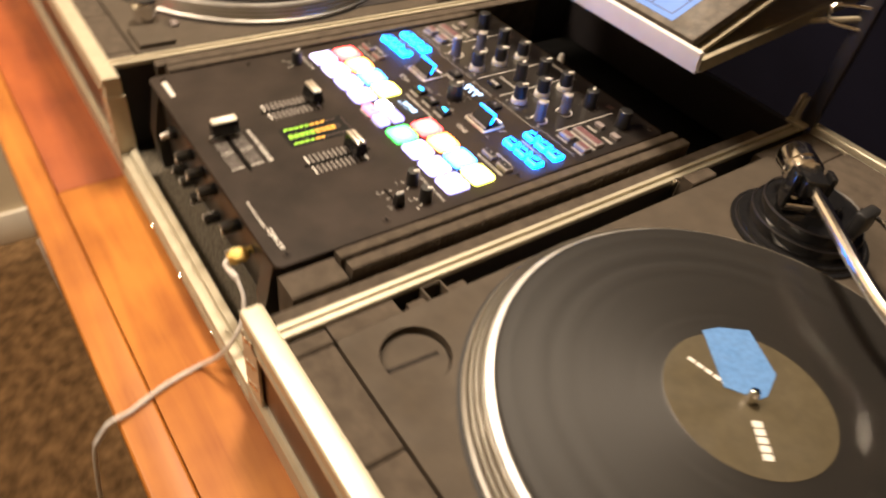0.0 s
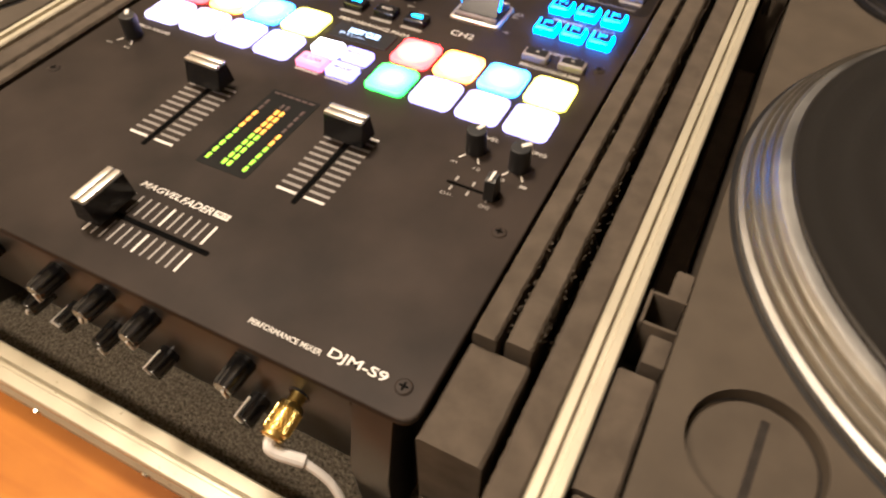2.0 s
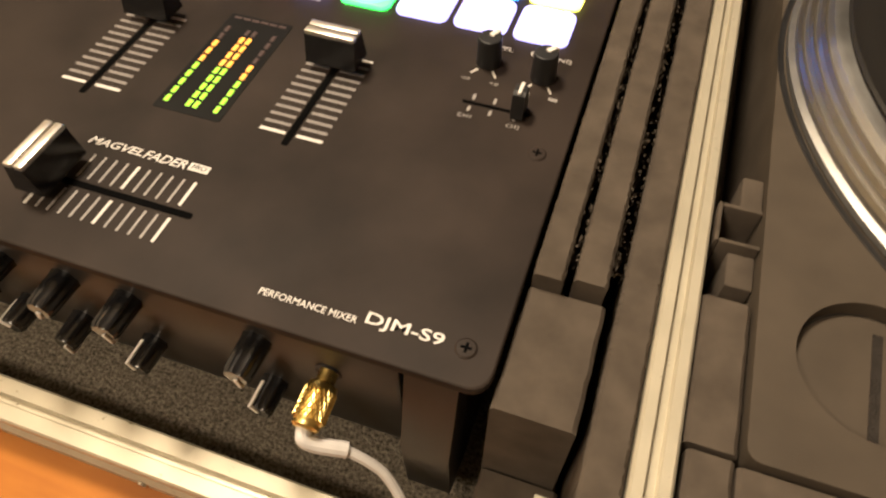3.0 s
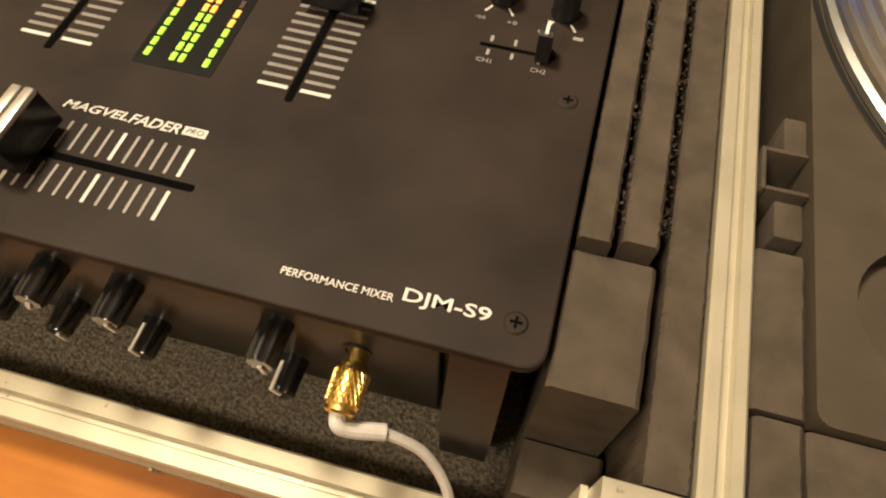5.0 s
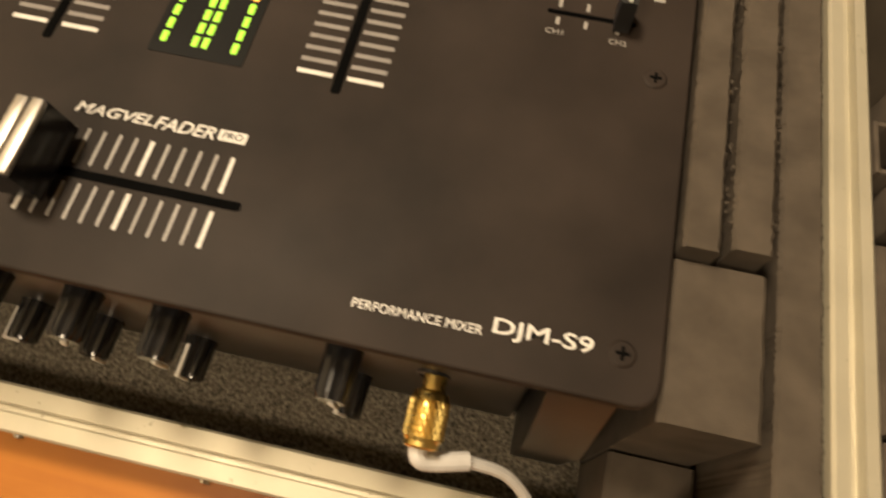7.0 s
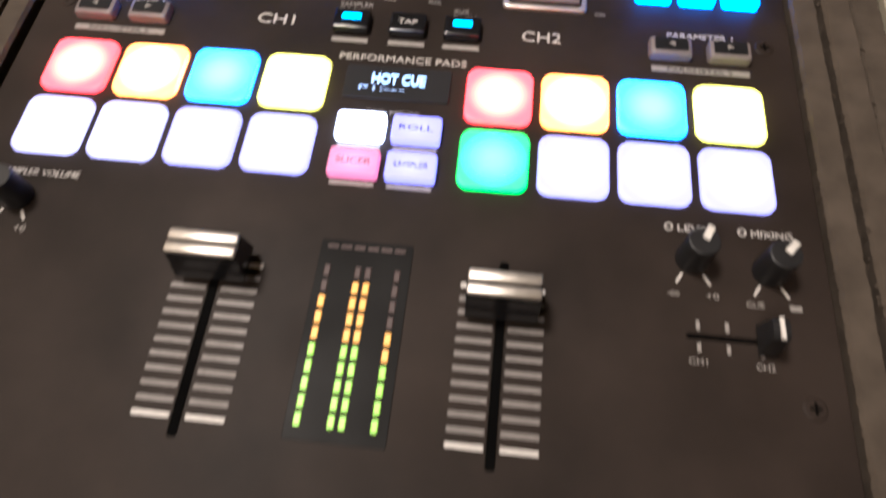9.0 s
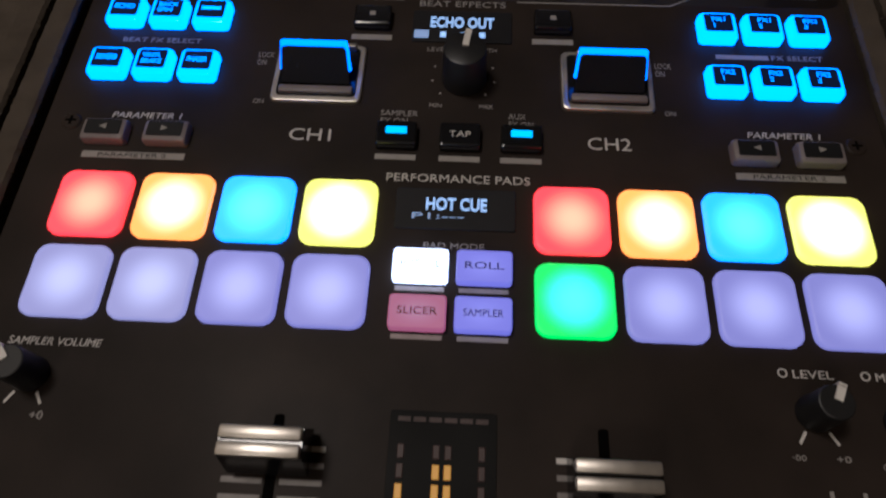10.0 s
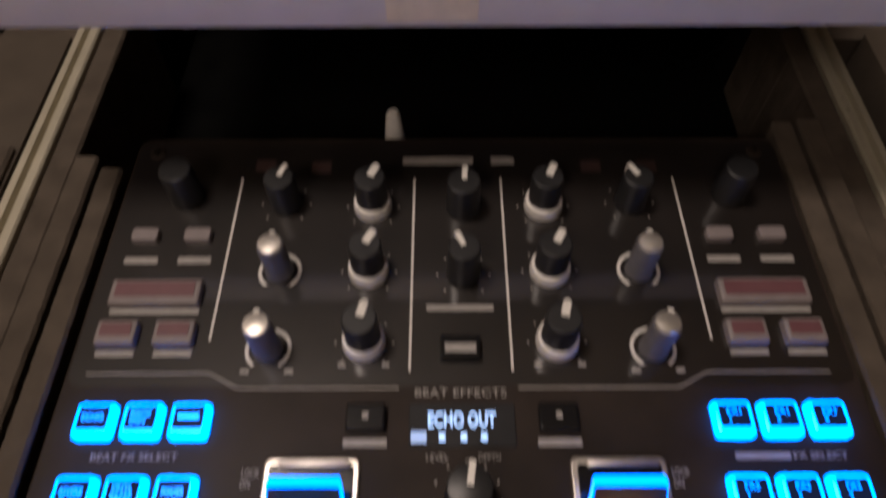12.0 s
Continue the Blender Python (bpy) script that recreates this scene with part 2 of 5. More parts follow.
def part(name, bm, mat, parent=None, label=""):
    """Links a bmesh, given in world metres, as one mesh under its thing or part."""
    o = ORIGIN.get(parent.name, Vector((0, 0, 0))) if parent else Vector((0, 0, 0))
    if parent:
        bmesh.ops.translate(bm, verts=bm.verts, vec=-o)
    smooth_by_angle(bm)
    me = bpy.data.meshes.new(name)
    bm.to_mesh(me)
    bm.free()
    me.materials.append(mat)
    ob = new(name, me)
    if parent:
        ob.parent = parent
        ORIGIN[ob.name] = o
    if label:
        tagged(ob, label)
    return ob


def twin(ob, dx, dy, dz=0.0, parent=None):
    """Another part on the same mesh, moved."""
    c = bpy.data.objects.new(ob.name.split(".")[0], ob.data)
    scene.collection.objects.link(c)
    c.parent = parent or ob.parent
    c.location = (ob.location.x + dx, ob.location.y + dy, ob.location.z + dz)
    ORIGIN[c.name] = ORIGIN.get(ob.name, Vector((0, 0, 0))) - Vector((dx, dy, dz))
    return c


def box(x0, x1, y0, y1, z0, z1, bevel=0.0, bm=None, seg=2):
    bm = bm or bmesh.new()
    r = bmesh.ops.create_cube(bm, size=1.0)
    vs = r["verts"]
    bmesh.ops.scale(bm, verts=vs, vec=(x1 - x0, y1 - y0, z1 - z0))
    bmesh.ops.translate(bm, verts=vs, vec=((x0 + x1) / 2, (y0 + y1) / 2, (z0 + z1) / 2))
    if bevel:
        es = list({e for v in vs for e in v.link_edges})
        bmesh.ops.bevel(bm, geom=es, offset=bevel, segments=seg, affect="EDGES", profile=0.5)
    return bm


def slab(cx, cy, w, d, z0, z1, corner=0.003, edge=0.0008, bm=None, cseg=4):
    """A plate with rounded corners and a softened top edge."""
    bm = bm or bmesh.new()
    ring = []
    for sx, sy, a0 in ((1, 1, 0), (-1, 1, 90), (-1, -1, 180), (1, -1, 270)):
        for k in range(cseg + 1):
            a = radians(a0 + 90 * k / cseg)
            ring.append((cx + sx * (w / 2 - corner) + corner * math.cos(a), cy + sy * (d / 2 - corner) + corner * math.sin(a)))
    def loop(z, inset):
        out = []
        for x, y in ring:
            fx = 1 - 2 * inset / w
            fy = 1 - 2 * inset / d
            out.append(bm.verts.new((cx + (x - cx) * fx, cy + (y - cy) * fy, z)))
        return out
    loops = [loop(z0, 0), loop(z1 - edge, 0), loop(z1 - edge * 0.3, edge * 0.3), loop(z1, edge)]
    n = len(ring)
    for a, b in zip(loops, loops[1:]):
        for i in range(n):
            bm.faces.new((a[i], a[(i + 1) % n], b[(i + 1) % n], b[i]))
    bm.faces.new(loops[-1])
    bm.faces.new(list(reversed(loops[0])))
    return bm


def lathe(profile, cx, cy, seg=32, bm=None, m=None, rib=0.0):
    """A turned body from (radius, z) pairs about a vertical axis, or about m's z axis."""
    bm = bm or bmesh.new()
    start = len(bm.verts)
    rings = []
    for r, z in profile:
        if r < 1e-6:
            rings.append([bm.verts.new((cx, cy, z))])
        else:
            rr = [r * (1 + rib * (1 if i % 4 < 2 else -1)) for i in range(seg)]
            rings.append([bm.verts.new((cx + rr[i] * math.cos(2 * math.pi * i / seg), cy + rr[i] * math.sin(2 * math.pi * i / seg), z)) for i in range(seg)])
    for a, b in zip(rings, rings[1:]):
        for i in range(seg):
            j = (i + 1) % seg
            if len(a) == 1 and len(b) == 1:
                continue
            if len(a) == 1:
                bm.faces.new((a[0], b[j], b[i]))
            elif len(b) == 1:
                bm.faces.new((a[i], a[j], b[0]))
            else:
                bm.faces.new((a[i], a[j], b[j], b[i]))
    bmesh.ops.recalc_face_normals(bm, faces=bm.faces)
    if m is not None:
        bm.verts.ensure_lookup_table()
        bmesh.ops.transform(bm, matrix=m, verts=bm.verts[start:])
    return bm


def tube(points, radius, seg=10):
    """A round cord along a smooth line through points."""
    pts = [Vector(p) for p in points]
    line = []
    for i in range(len(pts) - 1):
        p0, p1, p2, p3 = pts[max(i - 1, 0)], pts[i], pts[i + 1], pts[min(i + 2, len(pts) - 1)]
        for k in range(8):
            t = k / 8
            line.append(0.5 * ((2 * p1) + (p2 - p0) * t + (2 * p0 - 5 * p1 + 4 * p2 - p3) * t * t + (3 * p1 - p0 - 3 * p2 + p3) * t ** 3))
    line.append(pts[-1])
    bm = bmesh.new()
    rings = []
    for i, p in enumerate(line):
        d = (line[min(i + 1, len(line) - 1)] - line[max(i - 1, 0)]).normalized()
        side = d.cross(Vector((0, 0, 1)))
        side = side.normalized() if side.length > 1e-4 else Vector((1, 0, 0))
        up = side.cross(d)
        rings.append([bm.verts.new(p + radius * (math.cos(2 * math.pi * k / seg) * side + math.sin(2 * math.pi * k / seg) * up)) for k in range(seg)])
    for a, b in zip(rings, rings[1:]):
        for k in range(seg):
            bm.faces.new((a[k], a[(k + 1) % seg], b[(k + 1) % seg], b[k]))
    bm.faces.new(rings[-1])
    bm.faces.new(list(reversed(rings[0])))
    bmesh.ops.recalc_face_normals(bm, faces=bm.faces)
    return bm


def extrude_profile(profile, axis, a0, a1):
    """A prism of the closed profile [(u, z)] along x or y from a0 to a1."""
    bm = bmesh.new()
    def at(u, z, a):
        return (a, u, z) if axis == "x" else (u, a, z)
    lo = [bm.verts.new(at(u, z, a0)) for u, z in profile]
    hi = [bm.verts.new(at(u, z, a1)) for u, z in profile]
    n = len(profile)
    for i in range(n):
        bm.faces.new((lo[i], lo[(i + 1) % n], hi[(i + 1) % n], hi[i]))
    bm.faces.new(list(reversed(lo)))
    bm.faces.new(hi)
    bmesh.ops.recalc_face_normals(bm, faces=bm.faces)
    return bm


def words(body, x0, x1, y0, y1, z, mat, parent, lean=0.0, raised=0.00012, bold=0.0):
    """Printed writing that fills the given box, with the built-in font."""
    cu = bpy.data.curves.new("printed_text", "FONT")
    cu.body = body
    cu.shear = lean
    cu.offset = bold
    cu.extrude = 0.02
    cu.resolution_u = 3
    tmp = bpy.data.objects.new("printed_text_source", cu)
    scene.collection.objects.link(tmp)
    dg = bpy.context.evaluated_depsgraph_get()
    me = bpy.data.meshes.new_from_object(tmp.evaluated_get(dg))
    bpy.data.objects.remove(tmp)
    bpy.data.curves.remove(cu)
    bm = bmesh.new()
    bm.from_mesh(me)
    bpy.data.meshes.remove(me)
    xs, ys = [v.co.x for v in bm.verts], [v.co.y for v in bm.verts]
    sx, sy = (x1 - x0) / (max(xs) - min(xs)), (y1 - y0) / (max(ys) - min(ys))
    mx, my = min(xs), min(ys)
    for v in bm.verts:
        v.co = Vector((x0 + (v.co.x - mx) * sx, y0 + (v.co.y - my) * sy, z + (raised if v.co.z > 0 else -0.0001)))
    return part("printed_text", bm, mat, parent)


def bar(x0, x1, y0, y1, z, mat, parent, name="printed_bar"):
    return part(name, box(x0, x1, y0, y1, z - 0.0002, z + 0.00012), mat, parent)


def foam_piece(x0, x1, y0, y1, z0, z1, seed=0, ragged=0.0):
    """A block of hand-cut foam: its long top edges wander a little; ragged: depth of saw marks on its sides."""
    rng = random.Random(seed)
    n = max(6, int((y1 - y0) / (0.0009 if ragged else 0.0035)))
    bm = bmesh.new()
    rows = []
    for i in range(n + 1):
        y = y0 + (y1 - y0) * i / n
        j = [rng.uniform(-0.00028, 0.00028) for _ in range(4)]
        ch = 0.0012
        cut = [ragged * (0.5 + 0.5 * (i % 2)) * rng.uniform(0.2, 1.0) for _ in range(2)]
        rows.append([bm.verts.new(p) for p in ((x0, y, z0), (x0 + cut[0] + j[0] * 0.5, y, z1 - 0.006), (x0 + cut[1] * 0.6 + j[0] * 0.5, y, z1 - ch + j[1] * 0.6), (x0 + ch + j[0], y, z1 + j[2] * 0.4), (x1 - ch + j[3], y, z1 + j[1] * 0.4), (x1 - cut[0] * 0.6 + j[3] * 0.5, y, z1 - ch + j[2] * 0.6), (x1 - cut[1] + j[3] * 0.5, y, z1 - 0.006), (x1, y, z0))])
    for a, b in zip(rows, rows[1:]):
        for k in range(8):
            bm.faces.new((a[k], a[(k + 1) % 8], b[(k + 1) % 8], b[k]))
    bm.faces.new(rows[0]), bm.faces.new(list(reversed(rows[-1])))
    bmesh.ops.recalc_face_normals(bm, faces=bm.faces)
    return bm

# ---- room ----
def structure(name, bm, mat, label):
    return tagged(part(name, bm, mat), label, "", "", "structure")


structure("floor", box(-1.05, 3.0, -2.6, 1.15, -0.1, 0.0), M["carpet"], "brown mottled pile carpet on the room floor")
structure("wall_west", box(-1.17, -1.05, -2.6, 1.15, 0.0, 2.45), M["wall"], "cream painted wall beside the table")
structure("wall_east", box(3.0, 3.12, -2.6, 1.15, 0.0, 2.45), M["wall"], "cream painted wall")
# Added backdrop: its near-black colour supplies the darkness behind the case.
structure("wall_north", box(-1.17, 3.12, 1.15, 1.27, 0.0, 2.45), M["dark_backdrop"], "near-black backdrop wall added for the darkness behind the table")
structure("wall_south", box(-1.17, 3.12, -2.72, -2.6, 0.0, 2.45), M["wall"], "cream painted wall")
structure("ceiling", box(-1.17, 3.12, -2.72, 1.27, 2.45, 2.57), M["wall"], "cream painted ceiling")
structure("baseboard", box(-1.05, -1.036, -2.6, 1.15, 0.0, 0.085, 0.003), M["trim"], "white painted baseboard along the cream wall")

# ---- table ----
TZ = 0.762


def turned(bm, deg=4.3, about=(0.0, -0.1, 0.0)):
    m = Matrix.Translation(about) @ Matrix.Rotation(radians(deg), 4, "Z") @ Matrix.Translation(-Vector(about))
    bmesh.ops.transform(bm, matrix=m, verts=bm.verts)
    return bm


table = thing("wooden_table", (0, 0.4, 0), "glossy orange wooden table with a rounded front edge", "table")
part("tabletop", turned(box(-0.150, 0.70, -0.0910, 0.60, TZ - 0.03, TZ, 0.001), 1.0), M["wood"], table, "orange oak veneer tabletop")
# left of x = -0.15 the top is drawn darker and redder
part("tabletop", turned(box(-0.80, -0.1505, -0.0910, 0.60, TZ - 0.03, TZ, 0.001), 1.0), M["wood_red"], table, "darker, redder end of the tabletop")
part("front_edge", turned(box(-0.80, 0.70, -0.1185, -0.0914, TZ - 0.038, TZ - 0.0004, 0.0035, seg=3), 1.0), M["wood"], table, "rounded orange edge strip")
part("apron", box(-0.72, 0.62, -0.05, -0.03, TZ - 0.13, TZ - 0.031, 0.002), M["wood_red"], table)
leg = part("leg", box(-0.74, -0.68, -0.05, 0.01, 0.0, TZ - 0.031, 0.004), M["wood_red"], table)
twin(leg, 1.30, 0), twin(leg, 0, 0.46), twin(leg, 1.30, 0.46)

# ---- flight case ----
RT = 0.865            # top of the high rails
RX0, RX1 = 0.1751, 0.1862
FZ = 0.776            # carpeted case floor
BACK = 0.568
case = thing("flight_case", (0, 0.2, TZ), "black flight case with worn aluminium edge rails, open on the table", "flight case")
part("case_base", box(-0.62, 0.62, -0.026, BACK, TZ + 0.001, FZ - 0.004), M["case_black"], case)
tagged(part("case_carpet", box(-0.1632, 0.1632, -0.0175, 0.398, FZ - 0.004, FZ, 0.001), M["felt"], case), "speckled grey felt lining the case floor")

# Added near-black block: gives the gap behind the mixer its shade.
part("rear_shade_block", foam_piece(-0.1632, 0.1632, 0.4000, BACK - 0.012, FZ - 0.004, 0.800, seed=5), M["slot"], case, "near-black block added as the shade behind the mixer")


def rail_y(xc, y0, y1, z=RT, w=RX1 - RX0):
    """A hybrid edge extrusion along y: two ribs with a channel between."""
    h = w / 2
    prof = [(xc - h, z - 0.0045), (xc - h, z - 0.0008), (xc - h + 0.0008, z), (xc - 0.0018, z), (xc - 0.0014, z - 0.0030), (xc + 0.0014, z - 0.0030),
            (xc + 0.0018, z), (xc + h - 0.0008, z), (xc + h, z - 0.0008), (xc + h, z - 0.0045)]
    return extrude_profile(prof, "y", y0, y1)


def rail_x(yc, x0, x1, z=RT, w=0.014, drop=0.022):
    h = w / 2
    prof = [(yc - h, z - drop), (yc - h - 0.001, z - drop), (yc - h - 0.001, z - drop + 0.004), (yc - h, z - drop + 0.006), (yc - h, z - 0.008), (yc - h - 0.0012, z - 0.006), (yc - h - 0.0012, z - 0.001),
            (yc - h, z), (yc + h - 0.003, z), (yc + h, z - 0.001), (yc + h, z - drop)]
    return extrude_profile(prof, "x", x0, x1)


XC = (RX0 + RX1) / 2
for s in (1, -1):
    xs = XC * s
    part("divider_wall", box(min(xs - 0.0045, xs + 0.0045), max(xs - 0.0045, xs + 0.0045), -0.016, BACK - 0.012, FZ - 0.003, RT - 0.0046), M["case_black"], case)
    part("divider_rail", rail_y(xs, -0.0185, BACK - 0.0125), M["rail"], case, "scuffed aluminium rail with a centre channel")
    lo, hi = (0.1535, 0.60) if s > 0 else (-0.60, -0.1520)
    part("front_wall", box(lo + 0.001, hi, -0.029, -0.0195, TZ + 0.028, RT - 0.021), M["case_brown"], case, "dark brown laminate front panel")
    part("front_rail", rail_x(-0.0245, lo, hi), M["rail"], case)
    xp = lo if s > 0 else hi
    post = extrude_profile([(xp - 0.002 * s, -0.0325), (xp + 0.022 * s, -0.0325), (xp + 0.022 * s, -0.0305), (xp, -0.0305), (xp, -0.0165), (xp - 0.002 * s, -0.0165)], "y", 0, 1)
    for v in post.verts:
        u, a, z = v.co
        v.co = (u, z, (TZ + 0.024) if a < 0.5 else (RT - 0.018))
    bmesh.ops.recalc_face_normals(post, faces=post.faces)
    part("corner_post", post, M["rail"], case)
    for k in range(2):
        for j in range(3):
            part("rivet", lathe([(0.0026, 0), (0.0022, 0.0011), (0.0, 0.0016)], 0, 0, 12,
                 m=Matrix.Translation((xp + s * (0.006 + 0.009 * k), -0.0325, 0.798 + 0.023 * j + 0.005 * k)) @ Matrix.Rotation(radians(90), 4, "X")), M["chrome"], case)
    part("bottom_rail", extrude_profile([(-0.0335, TZ + 0.001), (-0.0335, TZ + 0.023), (-0.031, TZ + 0.026), (-0.0265, TZ + 0.026), (-0.0265, TZ + 0.001)], "x", lo, hi), M["rail"], case)
    part("outer_wall", box(min(0.60 * s, 0.61 * s), max(0.60 * s, 0.61 * s), -0.026, BACK, FZ - 0.003, RT - 0.001), M["case_black"], case)
part("low_front_rail", extrude_profile([(-0.0335, TZ + 0.001), (-0.0335, TZ + 0.006), (-0.031, TZ + 0.009), (-0.031, TZ + 0.017), (-0.0335, TZ + 0.020), (-0.0335, TZ + 0.024), (-0.0328, TZ + 0.0250), (-0.0275, TZ + 0.0252), (-0.0270, TZ + 0.0240), (-0.0250, TZ + 0.0240), (-0.0245, TZ + 0.0285),
     (-0.0190, TZ + 0.0290), (-0.0182, TZ + 0.0283), (-0.0178, TZ + 0.024), (-0.0178, TZ + 0.001)], "x", -0.1515, 0.1530), M["rail"], case, "low scuffed aluminium front rail")
for x in (-0.13, -0.062, 0.009, 0.08, 0.135):
    part("rivet", lathe([(0.0026, 0), (0.0022, 0.0011), (0.0, 0.0016)], 0, 0, 12, m=Matrix.Translation((x, -0.0335, TZ + 0.004)) @ Matrix.Rotation(radians(90), 4, "X")), M["chrome"], case)
part("back_wall", box(-0.61, 0.61, BACK - 0.008, BACK + 0.001, FZ - 0.003, RT - 0.012), M["case_black"], case)
for lo, hi in ((-0.61, -0.19), (0.19, 0.61)):
    part("back_rail", rail_x(BACK - 0.004, lo, hi, RT + 0.001, 0.010, 0.012), M["rail"], case)

# foam lining beside the mixer
for s in (1, -1):
    def sx(a, b):
        return (min(a * s, b * s), max(a * s, b * s))
    y0 = 0.0425 if s > 0 else 0.022
    part("foam_strip", foam_piece(*sx(0.1365, 0.1462), y0, 0.395 if s > 0 else 0.370, FZ, 0.871, seed=41, ragged=0.0010), M["foam"], case, "charcoal foam packing strip")
    part("foam_strip", foam_piece(*sx(0.1484, 0.1590), y0 + 0.002, 0.397 if s > 0 else 0.377, FZ, 0.8705, seed=50, ragged=0.0010), M["foam"], case, "charcoal foam packing strip")
    part("foam_wall", foam_piece(*sx(0.1632, 0.1749), -0.0165 if s > 0 else 0.018, 0.49, FZ, 0.8628, seed=47, ragged=0.0008), M["foam"], case, "smooth charcoal foam lining the divider")
# frayed crumbs along the cut edges of the foam
rng = random.Random(8)
fuzz = bmesh.new()
for k in range(900):
    x = rng.choice((0.1466, 0.1480, 0.1594, 0.1600, 0.1628)) + rng.gauss(0, 0.0005)
    c = Vector((x, rng.uniform(0.050, 0.352), (0.8700 if x < 0.1612 else 0.8620) + rng.uniform(-0.0045, 0.0004)))
    vs = [fuzz.verts.new(c + Vector((rng.uniform(-1, 1), rng.uniform(-1, 1), rng.uniform(-1, 1))) * 0.0007) for _ in range(4)]
    for q in ((0, 1, 2), (0, 2, 3), (0, 3, 1), (1, 3, 2)):
        fuzz.faces.new([vs[i] for i in q])
bmesh.ops.recalc_face_normals(fuzz, faces=fuzz.faces)
tagged(part("foam_fuzz", fuzz, M["foam"], case), kind="stuff")
part("foam_block", foam_piece(0.1362, 0.1600, 0.0005, 0.0415, FZ, 0.8650, seed=42), M["foam"], case, "square charcoal foam block")
part("foam_block", foam_piece(0.1365, 0.1620, -0.0170, -0.0005, FZ, 0.818, seed=43), M["foam"], case, "low charcoal foam block in the front corner")

# ---- mixer ----
PZ = 0.87
mixer = thing("dj_mixer", (0.001, 0.2, FZ), "black two-channel performance mixer with lit pads, set in the case", "mixer")
CX = 0.001
part("top_panel", slab(CX, 0.194, 0.268, 0.386, PZ - 0.003, PZ, 0.006, 0.0007), M["panel"], mixer, "black anodised top panel")
part("upper_panel", slab(CX, 0.3300, 0.2655, 0.1090, PZ - 0.0010, PZ + 0.00004, 0.005, 0.00002), M["panel_gloss"], mixer, "glossy black plate round the equaliser knobs")
part("chassis", box(CX - 0.126, CX + 0.126, 0.011, 0.381, FZ + 0.008, PZ - 0.003, 0.001), M["body"], mixer)
part("front_face", box(CX - 0.112, CX + 0.107, 0.0045, 0.0112, FZ + 0.03, PZ - 0.0032, 0.0012), M["body"], mixer, "black front face with small controls")
for s in (1, -1):
    ck = extrude_profile([(0.002, PZ - 0.0035), (0.0125, PZ - 0.0035), (0.0125, FZ + 0.009), (-0.004, FZ + 0.014), (-0.006, FZ + 0.052)], "x", CX + s * 0.110, CX + s * 0.126)
    part("front_cheek", ck, M["body"], mixer)
    part("foot", lathe([(0.009, FZ), (0.009, FZ + 0.0085)], CX + s * 0.11, 0.04, 20), M["knob"], mixer)
    part("foot", lathe([(0.009, FZ), (0.009, FZ + 0.0085)], CX + s * 0.11, 0.36, 20), M["knob"], mixer)


def screw(x, y):
    p = part("screw", lathe([(0.0033, PZ - 0.0005), (0.0033, PZ + 0.0002), (0.0027, PZ + 0.0006), (0.0, PZ + 0.0007)], x, y, 20), M["panel"], mixer, "black cross-head screw")
    part("cross_slot", box(x - 0.0016, x + 0.0016, y - 0.00035, y + 0.00035, PZ + 0.0004, PZ + 0.0009), M["slot"], p)
    part("cross_slot", box(x - 0.00035, x + 0.00035, y - 0.0016, y + 0.0016, PZ + 0.0004, PZ + 0.00092), M["slot"], p)


for x, y in ((0.1255, 0.0125), (0.1255, 0.0910), (0.1255, 0.2165), (-0.1240, 0.0125), (-0.1240, 0.0910), (-0.1240, 0.2165), (0.1255, 0.379), (-0.124, 0.379)):
    screw(x, y)

# writing near the front edge
words("PERFORMANCE MIXER", 0.0625, 0.0935, 0.0098, 0.0121, PZ, M["print"], mixer, bold=0.004)
words("DJM-S9", 0.0957, 0.1190, 0.0098, 0.0148, PZ, M["print"], mixer, bold=0.011)
bar(-0.121, -0.095, 0.0095, 0.0135, PZ, M["print"], mixer, "logo_bar")
words("MAGVEL", -0.0230, -0.0015, 0.0458, 0.0490, PZ, M["print"], mixer, lean=0.25, bold=0.012)
words("FADER", -0.0010, 0.0155, 0.0455, 0.0492, PZ, M["print"], mixer, lean=0.25, bold=0.012)
bar(0.0165, 0.0240, 0.0458, 0.0490, PZ, M["print"], mixer)
words("PRO", 0.0175, 0.0230, 0.0465, 0.0484, PZ + 0.00012, M["panel"], mixer, lean=0.2)


def fader_marks(xs0, xs1, xs2, xs3, n):
    for i in range(n):
        y = 0.0720 + 0.0041 * i
        m = M["print"] if i in (0, n - 1) else M["print_mark"]
        bar(xs0, xs1, y - 0.0007, y + 0.0007, PZ, m, mixer, "scale_mark")
        bar(xs2, xs3, y - 0.0007, y + 0.0007, PZ, m, mixer, "scale_mark")


